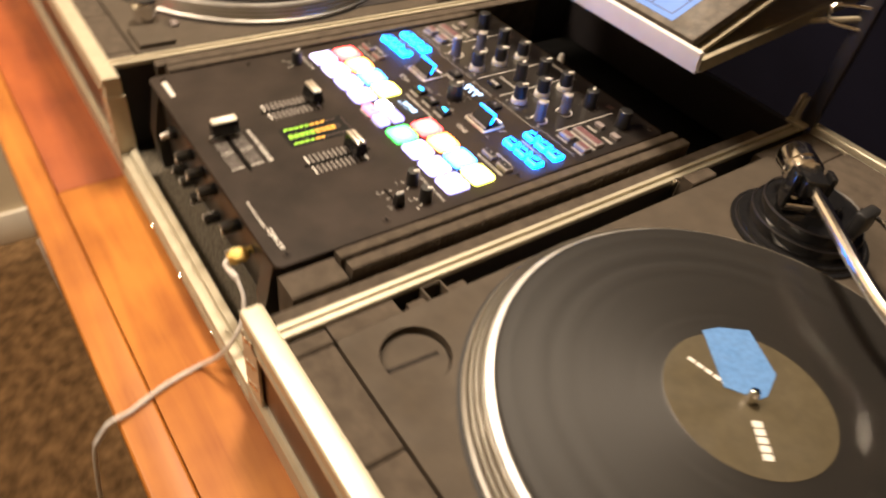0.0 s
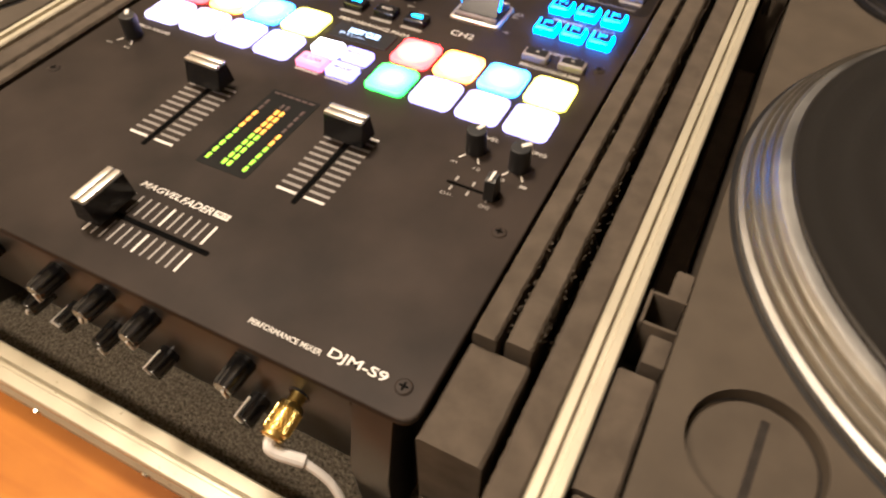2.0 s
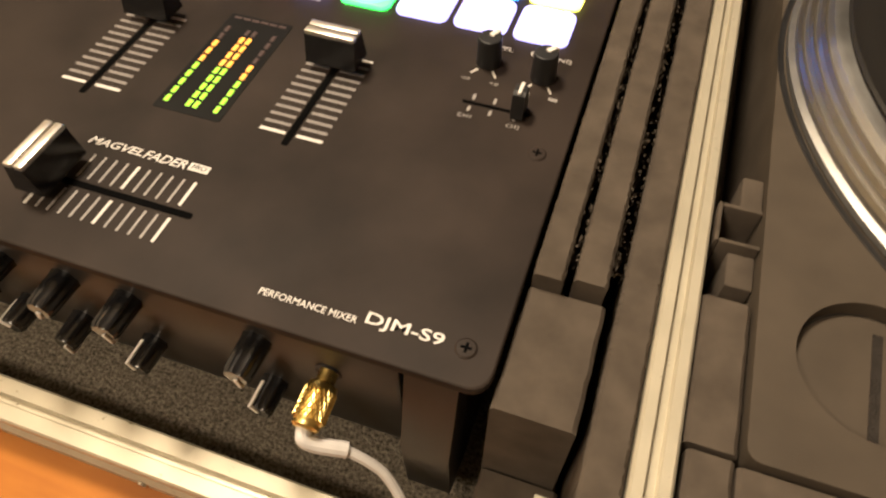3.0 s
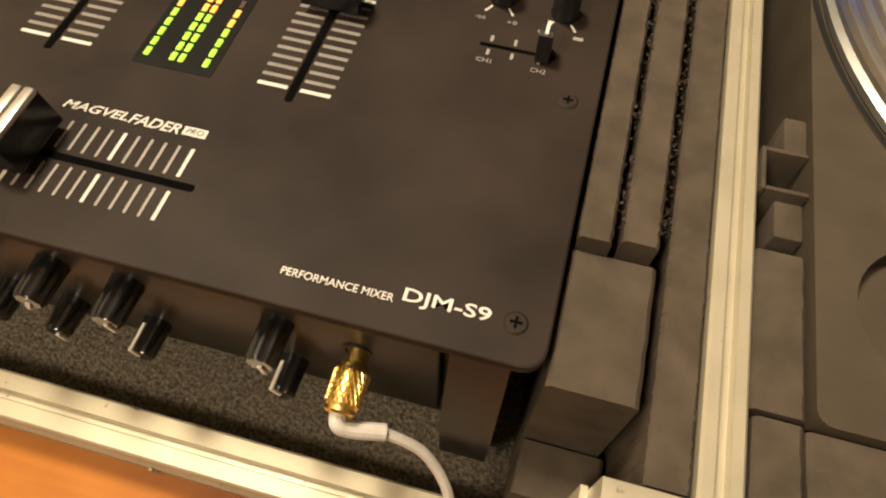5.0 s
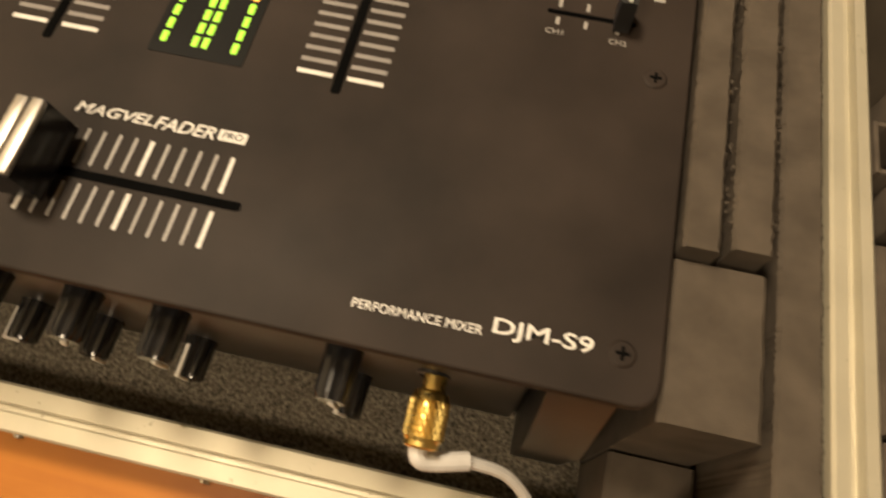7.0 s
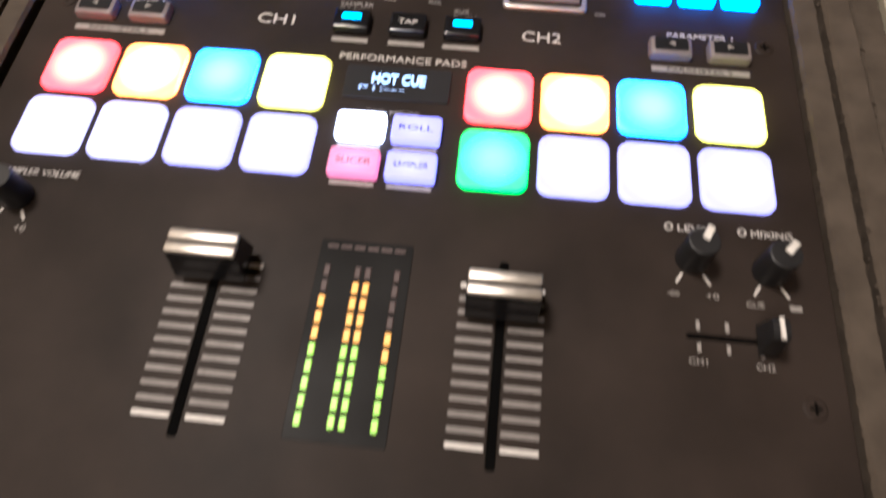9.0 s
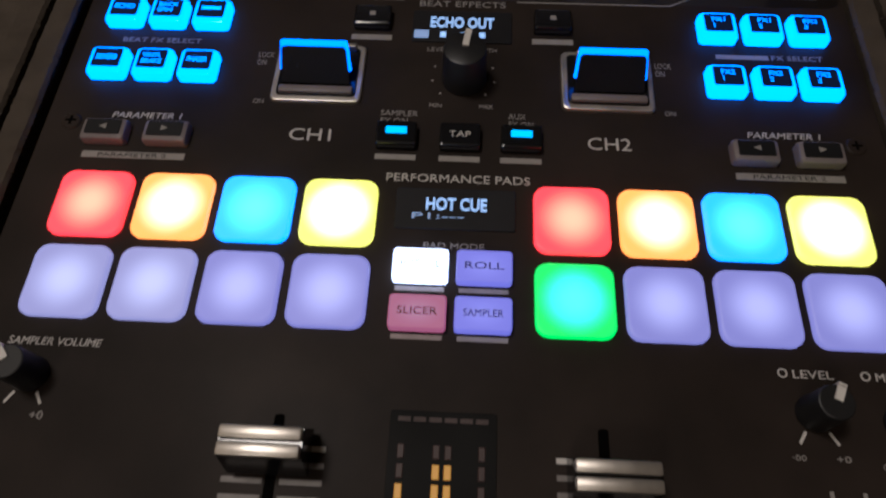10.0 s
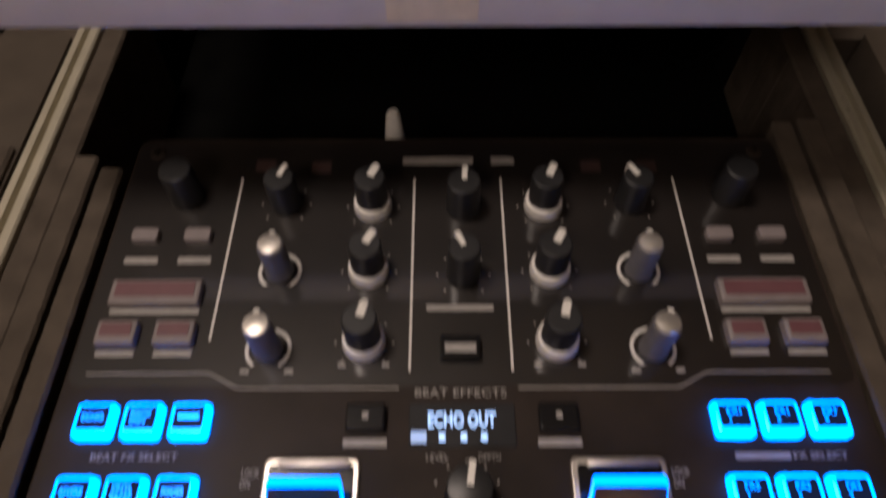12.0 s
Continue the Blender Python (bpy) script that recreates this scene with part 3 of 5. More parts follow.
def fader_cap(cx, cy, wx, wy, along):
    """A waisted metal-topped cap on a stem; along: the way it slides."""
    if along == "y":
        prof = [(cy - wy, PZ + 0.0035), (cy - wy * 0.62, PZ + 0.0132), (cy - wy * 0.58, PZ + 0.0145), (cy + wy * 0.58, PZ + 0.0145), (cy + wy * 0.62, PZ + 0.0132), (cy + wy, PZ + 0.0035)]
        body = extrude_profile(prof, "x", cx - wx, cx + wx)
        cap = box(cx - wx * 0.985, cx + wx * 0.985, cy - wy * 0.62, cy - 0.0004, PZ + 0.0140, PZ + 0.0160, 0.0006)
        cap2 = box(cx - wx * 0.985, cx + wx * 0.985, cy + 0.0004, cy + wy * 0.62, PZ + 0.0140, PZ + 0.0160, 0.0006)
    else:
        prof = [(cx - wx, PZ + 0.0035), (cx - wx * 0.62, PZ + 0.0132), (cx - wx * 0.58, PZ + 0.0145), (cx + wx * 0.58, PZ + 0.0145), (cx + wx * 0.62, PZ + 0.0132), (cx + wx, PZ + 0.0035)]
        body = extrude_profile(prof, "y", cy - wy, cy + wy)
        cap = box(cx - wx * 0.62, cx - 0.0004, cy - wy * 0.985, cy + wy * 0.985, PZ + 0.0140, PZ + 0.0160, 0.0006)
        cap2 = box(cx + 0.0004, cx + wx * 0.62, cy - wy * 0.985, cy + wy * 0.985, PZ + 0.0140, PZ + 0.0160, 0.0006)
    b = part("fader_cap", body, M["gloss"], mixer)
    part("cap_insert", cap, M["silver"], b, "brushed silver insert")
    part("cap_insert", cap2, M["silver"], b, "brushed silver insert")
    part("fader_stem", box(cx - 0.001, cx + 0.001, cy - 0.001, cy + 0.001, PZ - 0.001, PZ + 0.004), M["chrome"], b)


def slot(x0, x1, y0, y1):
    # a flat near-black strip, coloured as the shade inside an opening
    part("fader_slot", slab((x0 + x1) / 2, (y0 + y1) / 2, x1 - x0, y1 - y0, PZ - 0.0002, PZ + 0.0002, 0.0009, 0.0001), M["slot"], mixer)


slot(-0.0425, -0.0398, 0.0665, 0.1255)
slot(0.0405, 0.0432, 0.0665, 0.1255)
fader_marks(-0.0535, -0.0432, -0.0388, -0.0282, 12)
fader_marks(0.0298, 0.0398, 0.0440, 0.0540, 12)
fader_cap(-0.0411, 0.1157, 0.0100, 0.0058, "y")
fader_cap(0.0418, 0.1118, 0.0100, 0.0058, "y")
slot(-0.0300, 0.0290, 0.0272, 0.0297)
for i in range(12):
    x = 0.0226 - 0.00435 * i
    m = M["print"] if i in (0, 5, 11) else M["print_dim"]
    w = 0.00055 if i in (0, 5, 11) else 0.00040
    bar(x - w, x + w, 0.0312, 0.0415, PZ, m, mixer, "scale_mark")
    bar(x - w, x + w, 0.0158, 0.0258, PZ, m, mixer, "scale_mark")
fader_cap(-0.0225, 0.0285, 0.0058, 0.0105, "x")

# level meter
part("meter_window", slab(0.0012, 0.0985, 0.0275, 0.0590, PZ - 0.0002, PZ + 0.0002, 0.0008, 0.0001), M["meter_glass"], mixer, "dark smoked meter window")
for k in range(6):
    bar(-0.0105 + 0.0040 * k, -0.0073 + 0.0040 * k, 0.1252, 0.1264, PZ + 0.0002, M["led_off"], mixer)
seg = {}
for cxm, greens, oranges in ((-0.0093, 5, 3), (-0.0003, 5, 4), (0.0027, 5, 4), (0.0112, 4, 2)):
    for i in range(10):
        kind = "led_green" if i < greens else "led_orange" if i < greens + oranges else "led_off"
        y = 0.0745 + 0.0048 * i
        if kind not in seg:
            seg[kind] = (part("meter_led", box(cxm - 0.0009, cxm + 0.0009, y - 0.0018, y + 0.0018, PZ, PZ + 0.0005, 0.0002, seg=1), M[kind], mixer), cxm, y)
        else:
            b0, bx, by = seg[kind]
            twin(b0, cxm - bx, y - by)

# performance pads
PADX = (0.0345, 0.0595, 0.0845, 0.1095)
cells = []
top, low = ("red", "orange", "blue", "yellow"), ("dim_warm", "dim_warm", "dim", "dim")
for i in range(4):
    cells.append((0.0015 - PADX[3 - i], 0.1858, top[i]))
    cells.append((0.0015 - PADX[3 - i], 0.1603, low[i]))
    cells.append((0.0015 + PADX[i], 0.1858, top[i]))
    cells.append((0.0015 + PADX[i], 0.1603, "green" if i == 0 else "dim"))
first = {}
for x, y, c in cells:
    if c in first:
        p0, px, py = first[c]
        twin(p0, x - px, y - py)
    else:
        first[c] = (part("performance_pad", slab(x, y, 0.0222, 0.0222, PZ - 0.0005, PZ + 0.0020, 0.0038, 0.0008), PAD[c], mixer), x, y)


def key(x, y, w, d, h, mat, name="button", corner=0.0012, label=""):
    return part(name, slab(x, y, w, d, PZ - 0.0004, PZ + h, corner, 0.0005), mat, mixer, label)


# pad mode keys and displays
for x, y, c, w in ((-0.0075, 0.1688, "white", "HOT CUE"), (0.0106, 0.1688, "lilac", "ROLL"), (-0.0075, 0.1545, "pink", "SLICER"), (0.0106, 0.1545, "lilac", "SAMPLER")):
    k = key(x, y, 0.0158, 0.0100, 0.0032, PAD[c], "mode_key")
    words(w, x - 0.0055, x + 0.0055, y - 0.0010, y + 0.0012, PZ + 0.0032, M["body"], k)
    bar(x - 0.0070, x + 0.0070, y - 0.0072, y - 0.0058, PZ, M["print_dim"], mixer)
words("PAD MODE", -0.0072, 0.0105, 0.1752, 0.1772, PZ, M["print_dim"], mixer)
disp = part("pad_display", slab(0.0016, 0.1885, 0.0360, 0.0140, PZ - 0.0003, PZ + 0.0006, 0.0008, 0.0002), M["lcd"], mixer, "dark display with lit text")
words("HOT CUE", -0.0072, 0.0110, 0.1878, 0.1922, PZ + 0.0006, M["lcd_text"], disp, bold=0.02)
words("P1:---", -0.0112, 0.0042, 0.1848, 0.1868, PZ + 0.0006, M["lcd_dim"], disp)
words("PERFORMANCE PADS", -0.0200, 0.0240, 0.1980, 0.2008, PZ, M["print"], mixer)
disp2 = part("effect_display", slab(0.0010, 0.2620, 0.0345, 0.0145, PZ - 0.0003, PZ + 0.0006, 0.0008, 0.0002), M["lcd"], mixer, "dark display with lit text")
words("ECHO OUT", -0.0100, 0.0120, 0.2612, 0.2662, PZ + 0.0006, M["lcd_text"], disp2, bold=0.02)
bar(-0.0155, -0.0105, 0.2562, 0.2598, PZ + 0.0006, M["lcd_dim"], disp2, "display_bar")
for x in (-0.0055, 0.0015, 0.0080):
    bar(x - 0.0010, x + 0.0010, 0.2568, 0.2592, PZ + 0.0006, M["lcd_text"], disp2, "display_bar")
words("BEAT EFFECTS", -0.0145, 0.0160, 0.2718, 0.2745, PZ, M["print_dim"], mixer)

# effect buttons, backlit with a dark face
fx_words = {(-1, 0): ("ECHO", "BACK\nSPIN", ""), (-1, 1): ("REVERB", "VINYL\nBRAKE", "PHASER"), (1, 0): ("FX1\n1", "FX1\n2", "FX1\n3"), (1, 1): ("FX2\n1", "FX2\n2", "FX2\n3")}
for s in (-1, 1):
    for r, y in ((0, 0.2630), (1, 0.2397)):
        for i in range(3):
            x = CX + (0.0872 + 0.0153 * i if s > 0 else -(0.1183 - 0.0153 * i))
            k = part("effect_button", slab(x, y, 0.0126, 0.0117, PZ - 0.0004, PZ + 0.0038, 0.0016, 0.0012), M["cyan"], mixer, "backlit cyan effect button")
            f = part("button_face", slab(x, y + 0.0007, 0.0094, 0.0076, PZ + 0.0037, PZ + 0.0041, 0.0006, 0.0001), M["cyan_face"], k)
            w = fx_words[(s, r)][i]
            if w:
                hh = 0.0022 if "\n" in w else 0.0011
                words(w, x - (0.0034 if s < 0 else 0.0022), x + (0.0034 if s < 0 else 0.0022), y + 0.0008 - hh, y + 0.0008 + hh, PZ + 0.0041, M["cyan"], k)
            else:
                bar(x - 0.0034, x + 0.0034, y + 0.0002, y + 0.0016, PZ + 0.0041, M["cyan"], k)
words("BEAT FX SELECT", -0.1165, -0.0890, 0.2512, 0.2532, PZ, M["print_dim"], mixer)
bar(0.0870, 0.1045, 0.2510, 0.2528, PZ, M["print_dim"], mixer)
words("FX SELECT", 0.1055, 0.1225, 0.2510, 0.2530, PZ, M["print_dim"], mixer)

# parameter buttons
for s in (-1, 1):
    xa, xb = (-0.1108, -0.0910) if s < 0 else (0.0930, 0.1128)
    for x, left in ((xa, True), (xb, False)):
        k = part("parameter_button", slab(x, 0.2118, 0.0142, 0.0082, PZ - 0.0004, PZ + 0.0035, 0.0012, 0.0012), M["grey_btn"], mixer, "grey button with a dark face")
        part("button_face", slab(x, 0.2122, 0.0112, 0.0055, PZ + 0.0034, PZ + 0.0038, 0.0005, 0.0001), M["lcd"], k)
        tri = bmesh.new()
        d = -0.0011 if left else 0.0011
        lo = [tri.verts.new(p) for p in ((x + d, 0.2122, PZ + 0.0040), (x - d, 0.2132, PZ + 0.0040), (x - d, 0.2112, PZ + 0.0040))]
        f = tri.faces.new(lo)
        f.normal_update()
        if f.normal.z < 0:
            f.normal_flip()
        e = bmesh.ops.extrude_face_region(tri, geom=[f])
        bmesh.ops.translate(tri, verts=[g for g in e["geom"] if isinstance(g, bmesh.types.BMVert)], vec=(0, 0, -0.0003))
        part("arrow_mark", tri, M["print_dim"], k)
    bar((xa - 0.0062), (xb + 0.0068), 0.2028, 0.2052, PZ, M["print_dim"], mixer)
    words("PARAMETER 1", xa - 0.0005, xb + 0.0025, 0.2186, 0.2208, PZ, M["print"], mixer, lean=0.15)
    words("PARAMETER 2", xa - 0.001, xb + 0.001, 0.2033, 0.2047, PZ + 0.00012, M["body"], mixer)

# centre buttons below the depth knob
for x, w in ((-0.0180, "SAMPLER\nFX ON"), (0.0020, "TAP"), (0.0212, "AUX\nFX ON")):
    k = part("centre_button", slab(x, 0.2140, 0.0128, 0.0090, PZ - 0.0004, PZ + 0.0035, 0.0008, 0.0008), M["gloss"], mixer)
    if w == "TAP":
        words(w, x - 0.0034, x + 0.0034, 0.2128, 0.2150, PZ + 0.0035, M["print"], k)
    else:
        part("led_bar", slab(x, 0.2146, 0.0066, 0.0024, PZ + 0.0033, PZ + 0.0039, 0.0003, 0.0001), M["cyan_led"], k, "lit cyan bar")
        hw = 0.0060 if w.startswith("S") else 0.0040
        words(w, x - hw, x + hw, 0.2198, 0.2250, PZ, M["print_dim"], mixer)
    bar(x - 0.0064, x + 0.0064, 0.2058, 0.2078, PZ, M["print_dim"], mixer)
words("CH1", -0.0525, -0.0392, 0.2120, 0.2166, PZ, M["print"], mixer)
words("CH2", 0.0422, 0.0558, 0.2120, 0.2166, PZ, M["print"], mixer)

# effect levers
for s in (-1, 1):
    xc = -0.0460 if s < 0 else 0.0495
    bz = part("lever_bezel", slab(xc, 0.2390, 0.0300, 0.0245, PZ - 0.0004, PZ + 0.0014, 0.0022, 0.0006), M["silver"], mixer, "silver lever surround")
    part("lever_well", slab(xc, 0.2390, 0.0262, 0.0206, PZ + 0.0012, PZ + 0.0019, 0.0014, 0.0002), M["gloss"], bz)
    part("lever_ramp", box(xc - 0.0122, xc + 0.0122, 0.2292, 0.2320, PZ + 0.0015, PZ + 0.0032, 0.0006), M["grey_btn"], bz)
    part("lever_stop", box(xc - 0.0100, xc + 0.0120, 0.2480, 0.2498, PZ + 0.0012, PZ + 0.0040, 0.0005), M["silver"], bz)
    # a paddle that leans away from the player, lit along its far and side edges
    tilt = Matrix.Translation((xc, 0.2338, PZ + 0.0022)) @ Matrix.Rotation(radians(-36), 4, "X")
    bm = extrude_profile([(-0.0112, 0.0), (0.0112, 0.0), (0.0104, 0.0108), (0.0096, 0.0117), (-0.0096, 0.0117), (-0.0104, 0.0108)], "y", -0.0014, 0.0016)
    bmesh.ops.transform(bm, matrix=tilt, verts=bm.verts)
    lv = part("lever", bm, M["lever"], mixer, "black effect lever with lit blue edge")
    bm = box(-0.0107, 0.0107, -0.0016, 0.0016, 0.0118, 0.0134, 0.0005)
    bmesh.ops.transform(bm, matrix=tilt, verts=bm.verts)
    part("lit_edge", bm, M["blue"], lv, "glowing blue top edge")
    for e in (-1, 1):
        bm = extrude_profile([(e * 0.0098, 0.0120), (e * 0.0108, 0.0120), (e * 0.0116, 0.0040), (e * 0.0108, 0.0040)], "y", -0.0004, 0.0014)
        bmesh.ops.transform(bm, matrix=tilt, verts=bm.verts)
        part("lit_edge", bm, M["blue"], lv, "glowing blue side edge")
    xo = xc - 0.022 if s < 0 else xc + 0.0165
    words("LOCK\nON", xo, xo + 0.0055, 0.2425, 0.2482, PZ, M["print_dim"], mixer)
    words("ON", xo + 0.0015, xo + 0.0050, 0.2262, 0.2280, PZ, M["print_dim"], mixer)


def knob(x, y, r, h, mat, turn, skirt=None, pointer=True, name="knob", top=None, label=""):
    """A turned knob with a pointer line over its top and down its side; turn: degrees from the far side, clockwise."""
    bm = lathe([(r * 1.04, PZ + 0.0004), (r * 1.02, PZ + 0.0025), (r, PZ + 0.003), (r * 0.96, PZ + h * 0.93), (r * 0.93, PZ + h * 0.985), (r * 0.86, PZ + h), (0, PZ + h)], x, y, 28)
    k = part(name, bm, mat, mixer, label)
    if skirt:
        part("skirt_ring", lathe([(r * 1.20, PZ + 0.0002), (r * 1.22, PZ + 0.0012), (r * 1.16, PZ + 0.0046), (r * 1.06, PZ + 0.0052), (r * 0.9, PZ + 0.0052)], x, y, 32), skirt, k)
    if pointer:
        a = radians(turn)
        m = Matrix.Translation((x, y, 0)) @ Matrix.Rotation(-a, 4, "Z")
        w = 0.0014 if skirt else 0.0010
        bm = box(-w, w, r * 0.10, r * 0.95, PZ + h - 0.0003, PZ + h + 0.0005)
        box(-0.0010, 0.0010, r * 0.88, r * 1.07, PZ + 0.0032, PZ + h + 0.0005, bm=bm)
        bmesh.ops.transform(bm, matrix=m, verts=bm.verts)
        part("pointer_line", bm, M["white"], k)
    if top:
        part("knob_top", lathe([(r * 0.84, PZ + h - 0.0002), (r * 0.80, PZ + h + 0.0008), (r * 0.3, PZ + h + 0.0012), (0, PZ + h + 0.0012)], x, y, 28), top, k)
    return k


def ring_dots(x, y, r, n=9):
    for i in range(n):
        a = radians(-135 + 270 * i / (n - 1))
        px, py = x + r * math.sin(a), y + r * math.cos(a)
        part("scale_dot", slab(px, py, 0.0008, 0.0008, PZ - 0.0001, PZ + 0.00012, 0.0003, 0.00005, cseg=2), M["print_dim"], mixer)


# equaliser, colour and trim knobs
for s in (-1, 1):
    for y, turn in ((0.2915, 15), (0.3205, 28), (0.3505, 25)):
        knob(CX + s * 0.0335, y, 0.0062, 0.0185, M["knob"], turn, M["white"], label="black knob with white skirt")
        ring_dots(CX + s * 0.0335, y, 0.0100, 7)
    knob(CX + s * 0.0665, 0.2890, 0.0050, 0.0190, M["grey_cap"], 8 + 12 * s, top=M["silver"], name="colour_knob", label="pale grey knob with metal top")
    knob(CX + s * 0.0665, 0.3205, 0.0050, 0.0185, M["grey_cap"], 4, top=M["silver"], name="colour_knob", label="pale grey knob with metal top")
    for y in (0.2890, 0.3205):
        ring = lathe([(0.0080, PZ + 0.0001), (0.0080, PZ + 0.0004), (0.0068, PZ + 0.0004), (0.0068, PZ + 0.0001)], CX + s * 0.0665, y, 40)
        bmesh.ops.delete(ring, geom=[f for f in ring.faces if f.calc_center_median().y < y - 0.0060], context="FACES")
        part("scale_ring", ring, M["print"], mixer)
    knob(CX + s * 0.0680, 0.3520, 0.0060, 0.0170, M["knob"], 20 if s < 0 else -30)
    ring_dots(CX + s * 0.0680, 0.3520, 0.0095, 7)
    knob(CX + s * 0.1080, 0.3560, 0.0065, 0.0170, M["knob"], 0, pointer=False)
    # separating lines
    bar(CX + s * 0.0875 - 0.0004, CX + s * 0.0875 + 0.0004, 0.2925, 0.3650, PZ, M["print"], mixer, "separating_line")
    bar(CX + s * 0.0175 - 0.0004, CX + s * 0.0175 + 0.0004, 0.2808, 0.3650, PZ, M["print"], mixer, "separating_line")
    bar(min(s * 0.020, s * 0.074), max(s * 0.020, s * 0.074), 0.2746, 0.2751, PZ, M["print_dim"], mixer, "separating_line")
    bar(min(s * 0.084, s * 0.126), max(s * 0.084, s * 0.126), 0.2800, 0.2805, PZ, M["print_dim"], mixer, "separating_line")
    diag = box(-0.0058, 0.0058, -0.00025, 0.00025, PZ - 0.0002, PZ + 0.00012)
    bmesh.ops.transform(diag, matrix=Matrix.Translation((s * 0.079, 0.2775, 0)) @ Matrix.Rotation(radians(28 * s), 4, "Z"), verts=diag.verts)
    part("separating_line", diag, M["print_dim"], mixer)
    # microphone and source section
    for dx in (-0.0100, 0.0100):
        x = CX + s * 0.1095 + dx
        key(x, 0.3360, 0.0100, 0.0055, 0.0030, M["grey_btn"])
        bar(x - 0.0062, x + 0.0062, 0.3243, 0.3270, PZ, M["print_dim"], mixer)
        k = part("small_button", slab(x, 0.2945, 0.0140, 0.0092, PZ - 0.0004, PZ + 0.0036, 0.0010, 0.0010), M["grey_btn"], mixer, "grey button, face coloured with a pinkish light tint")
        part("button_face", slab(x, 0.2952, 0.0108, 0.0050, PZ + 0.0035, PZ + 0.0039, 0.0005, 0.0001), M["tinted_btn"], k)
        bar(x - 0.0066, x + 0.0066, 0.2866, 0.2886, PZ, M["print_dim"], mixer)
    k = part("wide_button", slab(CX + s * 0.1095, 0.3105, 0.0325, 0.0100, PZ - 0.0004, PZ + 0.0036, 0.0010, 0.0010), M["grey_btn"], mixer, "wide grey button, face coloured with a pinkish light tint")
    part("button_face", slab(CX + s * 0.1095, 0.3112, 0.0285, 0.0060, PZ + 0.0035, PZ + 0.0039, 0.0005, 0.0001), M["tinted_btn"], k)
    bar(CX + s * 0.1095 - 0.0160, CX + s * 0.1095 + 0.0160, 0.3030, 0.3050, PZ, M["print_dim"], mixer)
    # arrow buttons
    xk = -0.0302 if s < 0 else 0.0322
    k = part("arrow_button", slab(xk, 0.2640, 0.0128, 0.0090, PZ - 0.0004, PZ + 0.0035, 0.0008, 0.0008), M["gloss"], mixer)
    bar(xk - 0.0010, xk + 0.0010, 0.2632, 0.2652, PZ + 0.0035, M["print_dim"], k, "arrow_mark")
    bar(xk - 0.0070, xk + 0.0070, 0.2552, 0.2576, PZ, M["print_dim"], mixer)
    for dx in (-0.0085, 0.0065):
        bar(CX + s * 0.0665 + dx, CX + s * 0.0665 + dx + 0.0030, 0.2802, 0.2816, PZ, M["print_dim"], mixer)
        bar(CX + s * 0.0335 + dx, CX + s * 0.0335 + dx + 0.0026, 0.2825, 0.2838, PZ, M["print_dim"], mixer)
knob(0.0025, 0.2390, 0.0072, 0.0145, M["knob"], 8, name="depth_knob")
ring_dots(0.0022, 0.2400, 0.0105, 9)
words("MIN", -0.0085, -0.0045, 0.2268, 0.2284, PZ, M["print_dim"], mixer)
words("MAX", 0.0078, 0.0122, 0.2268, 0.2284, PZ, M["print_dim"], mixer)
words("LEVEL", -0.0105, -0.0035, 0.2508, 0.2526, PZ, M["print_dim"], mixer)
words("DEPTH", 0.0060, 0.0130, 0.2508, 0.2526, PZ, M["print_dim"], mixer)
knob(0.0030, 0.3500, 0.0066, 0.0170, M["knob"], 5)
knob(0.0025, 0.3190, 0.0060, 0.0190, M["knob"], -25)
ring_dots(0.0025, 0.3190, 0.0096, 7)
k = part("select_button", slab(0.0008, 0.2885, 0.0140, 0.0090, PZ - 0.0004, PZ + 0.0035, 0.0008, 0.0008), M["gloss"], mixer)
bar(-0.0045, 0.0062, 0.2863, 0.2895, PZ + 0.0035, M["print_dim"], k)
bar(-0.0110, 0.0130, 0.3040, 0.3062, PZ, M["print_dim"], mixer)
bar(-0.0215, 0.0075, 0.3722, 0.3762, PZ, M["print_dim"], mixer, "logo_bar")
bar(0.0150, 0.0245, 0.3722, 0.3762, PZ, M["print_dim"], mixer, "logo_bar")
for x, y in ((-0.078, 0.372), (-0.055, 0.371), (0.056, 0.371), (0.079, 0.371)):
    bar(x - 0.004, x + 0.004, y - 0.003, y + 0.003, PZ, M["led_off"], mixer)

# sampler volume and headphone controls
knob(-0.1095, 0.1330, 0.0047, 0.0120, M["knob"], -40, label="black knob with white line")
words("SAMPLER VOLUME", -0.1190, -0.0930, 0.1412, 0.1434, PZ, M["print"], mixer, lean=0.15)
words("-oo", -0.1195, -0.1150, 0.1215, 0.1230, PZ, M["print_dim"], mixer)
words("+0", -0.1065, -0.1030, 0.1212, 0.1234, PZ, M["print_dim"], mixer)
knob(0.0960, 0.1320, 0.0047, 0.0120, M["knob"], 25, label="black knob with white line")
knob(0.1178, 0.1300, 0.0047, 0.0120, M["knob"], 40, label="black knob with white line")
for x, y in ((-0.1095, 0.1330), (0.0960, 0.1320), (0.1178, 0.1300)):
    for sg in (-1, 1):
        tick = box(-0.00035, 0.00035, -0.0092, -0.0056, PZ - 0.0001, PZ + 0.00014)
        bmesh.ops.transform(tick, matrix=Matrix.Translation((x, y, 0)) @ Matrix.Rotation(radians(32 * sg), 4, "Z"), verts=tick.verts)
        part("scale_mark", tick, M["print"], mixer)
words("LEVEL", 0.0925, 0.1030, 0.1412, 0.1434, PZ, M["print"], mixer)
words("MIXING", 0.1140, 0.1260, 0.1412, 0.1434, PZ, M["print"], mixer)
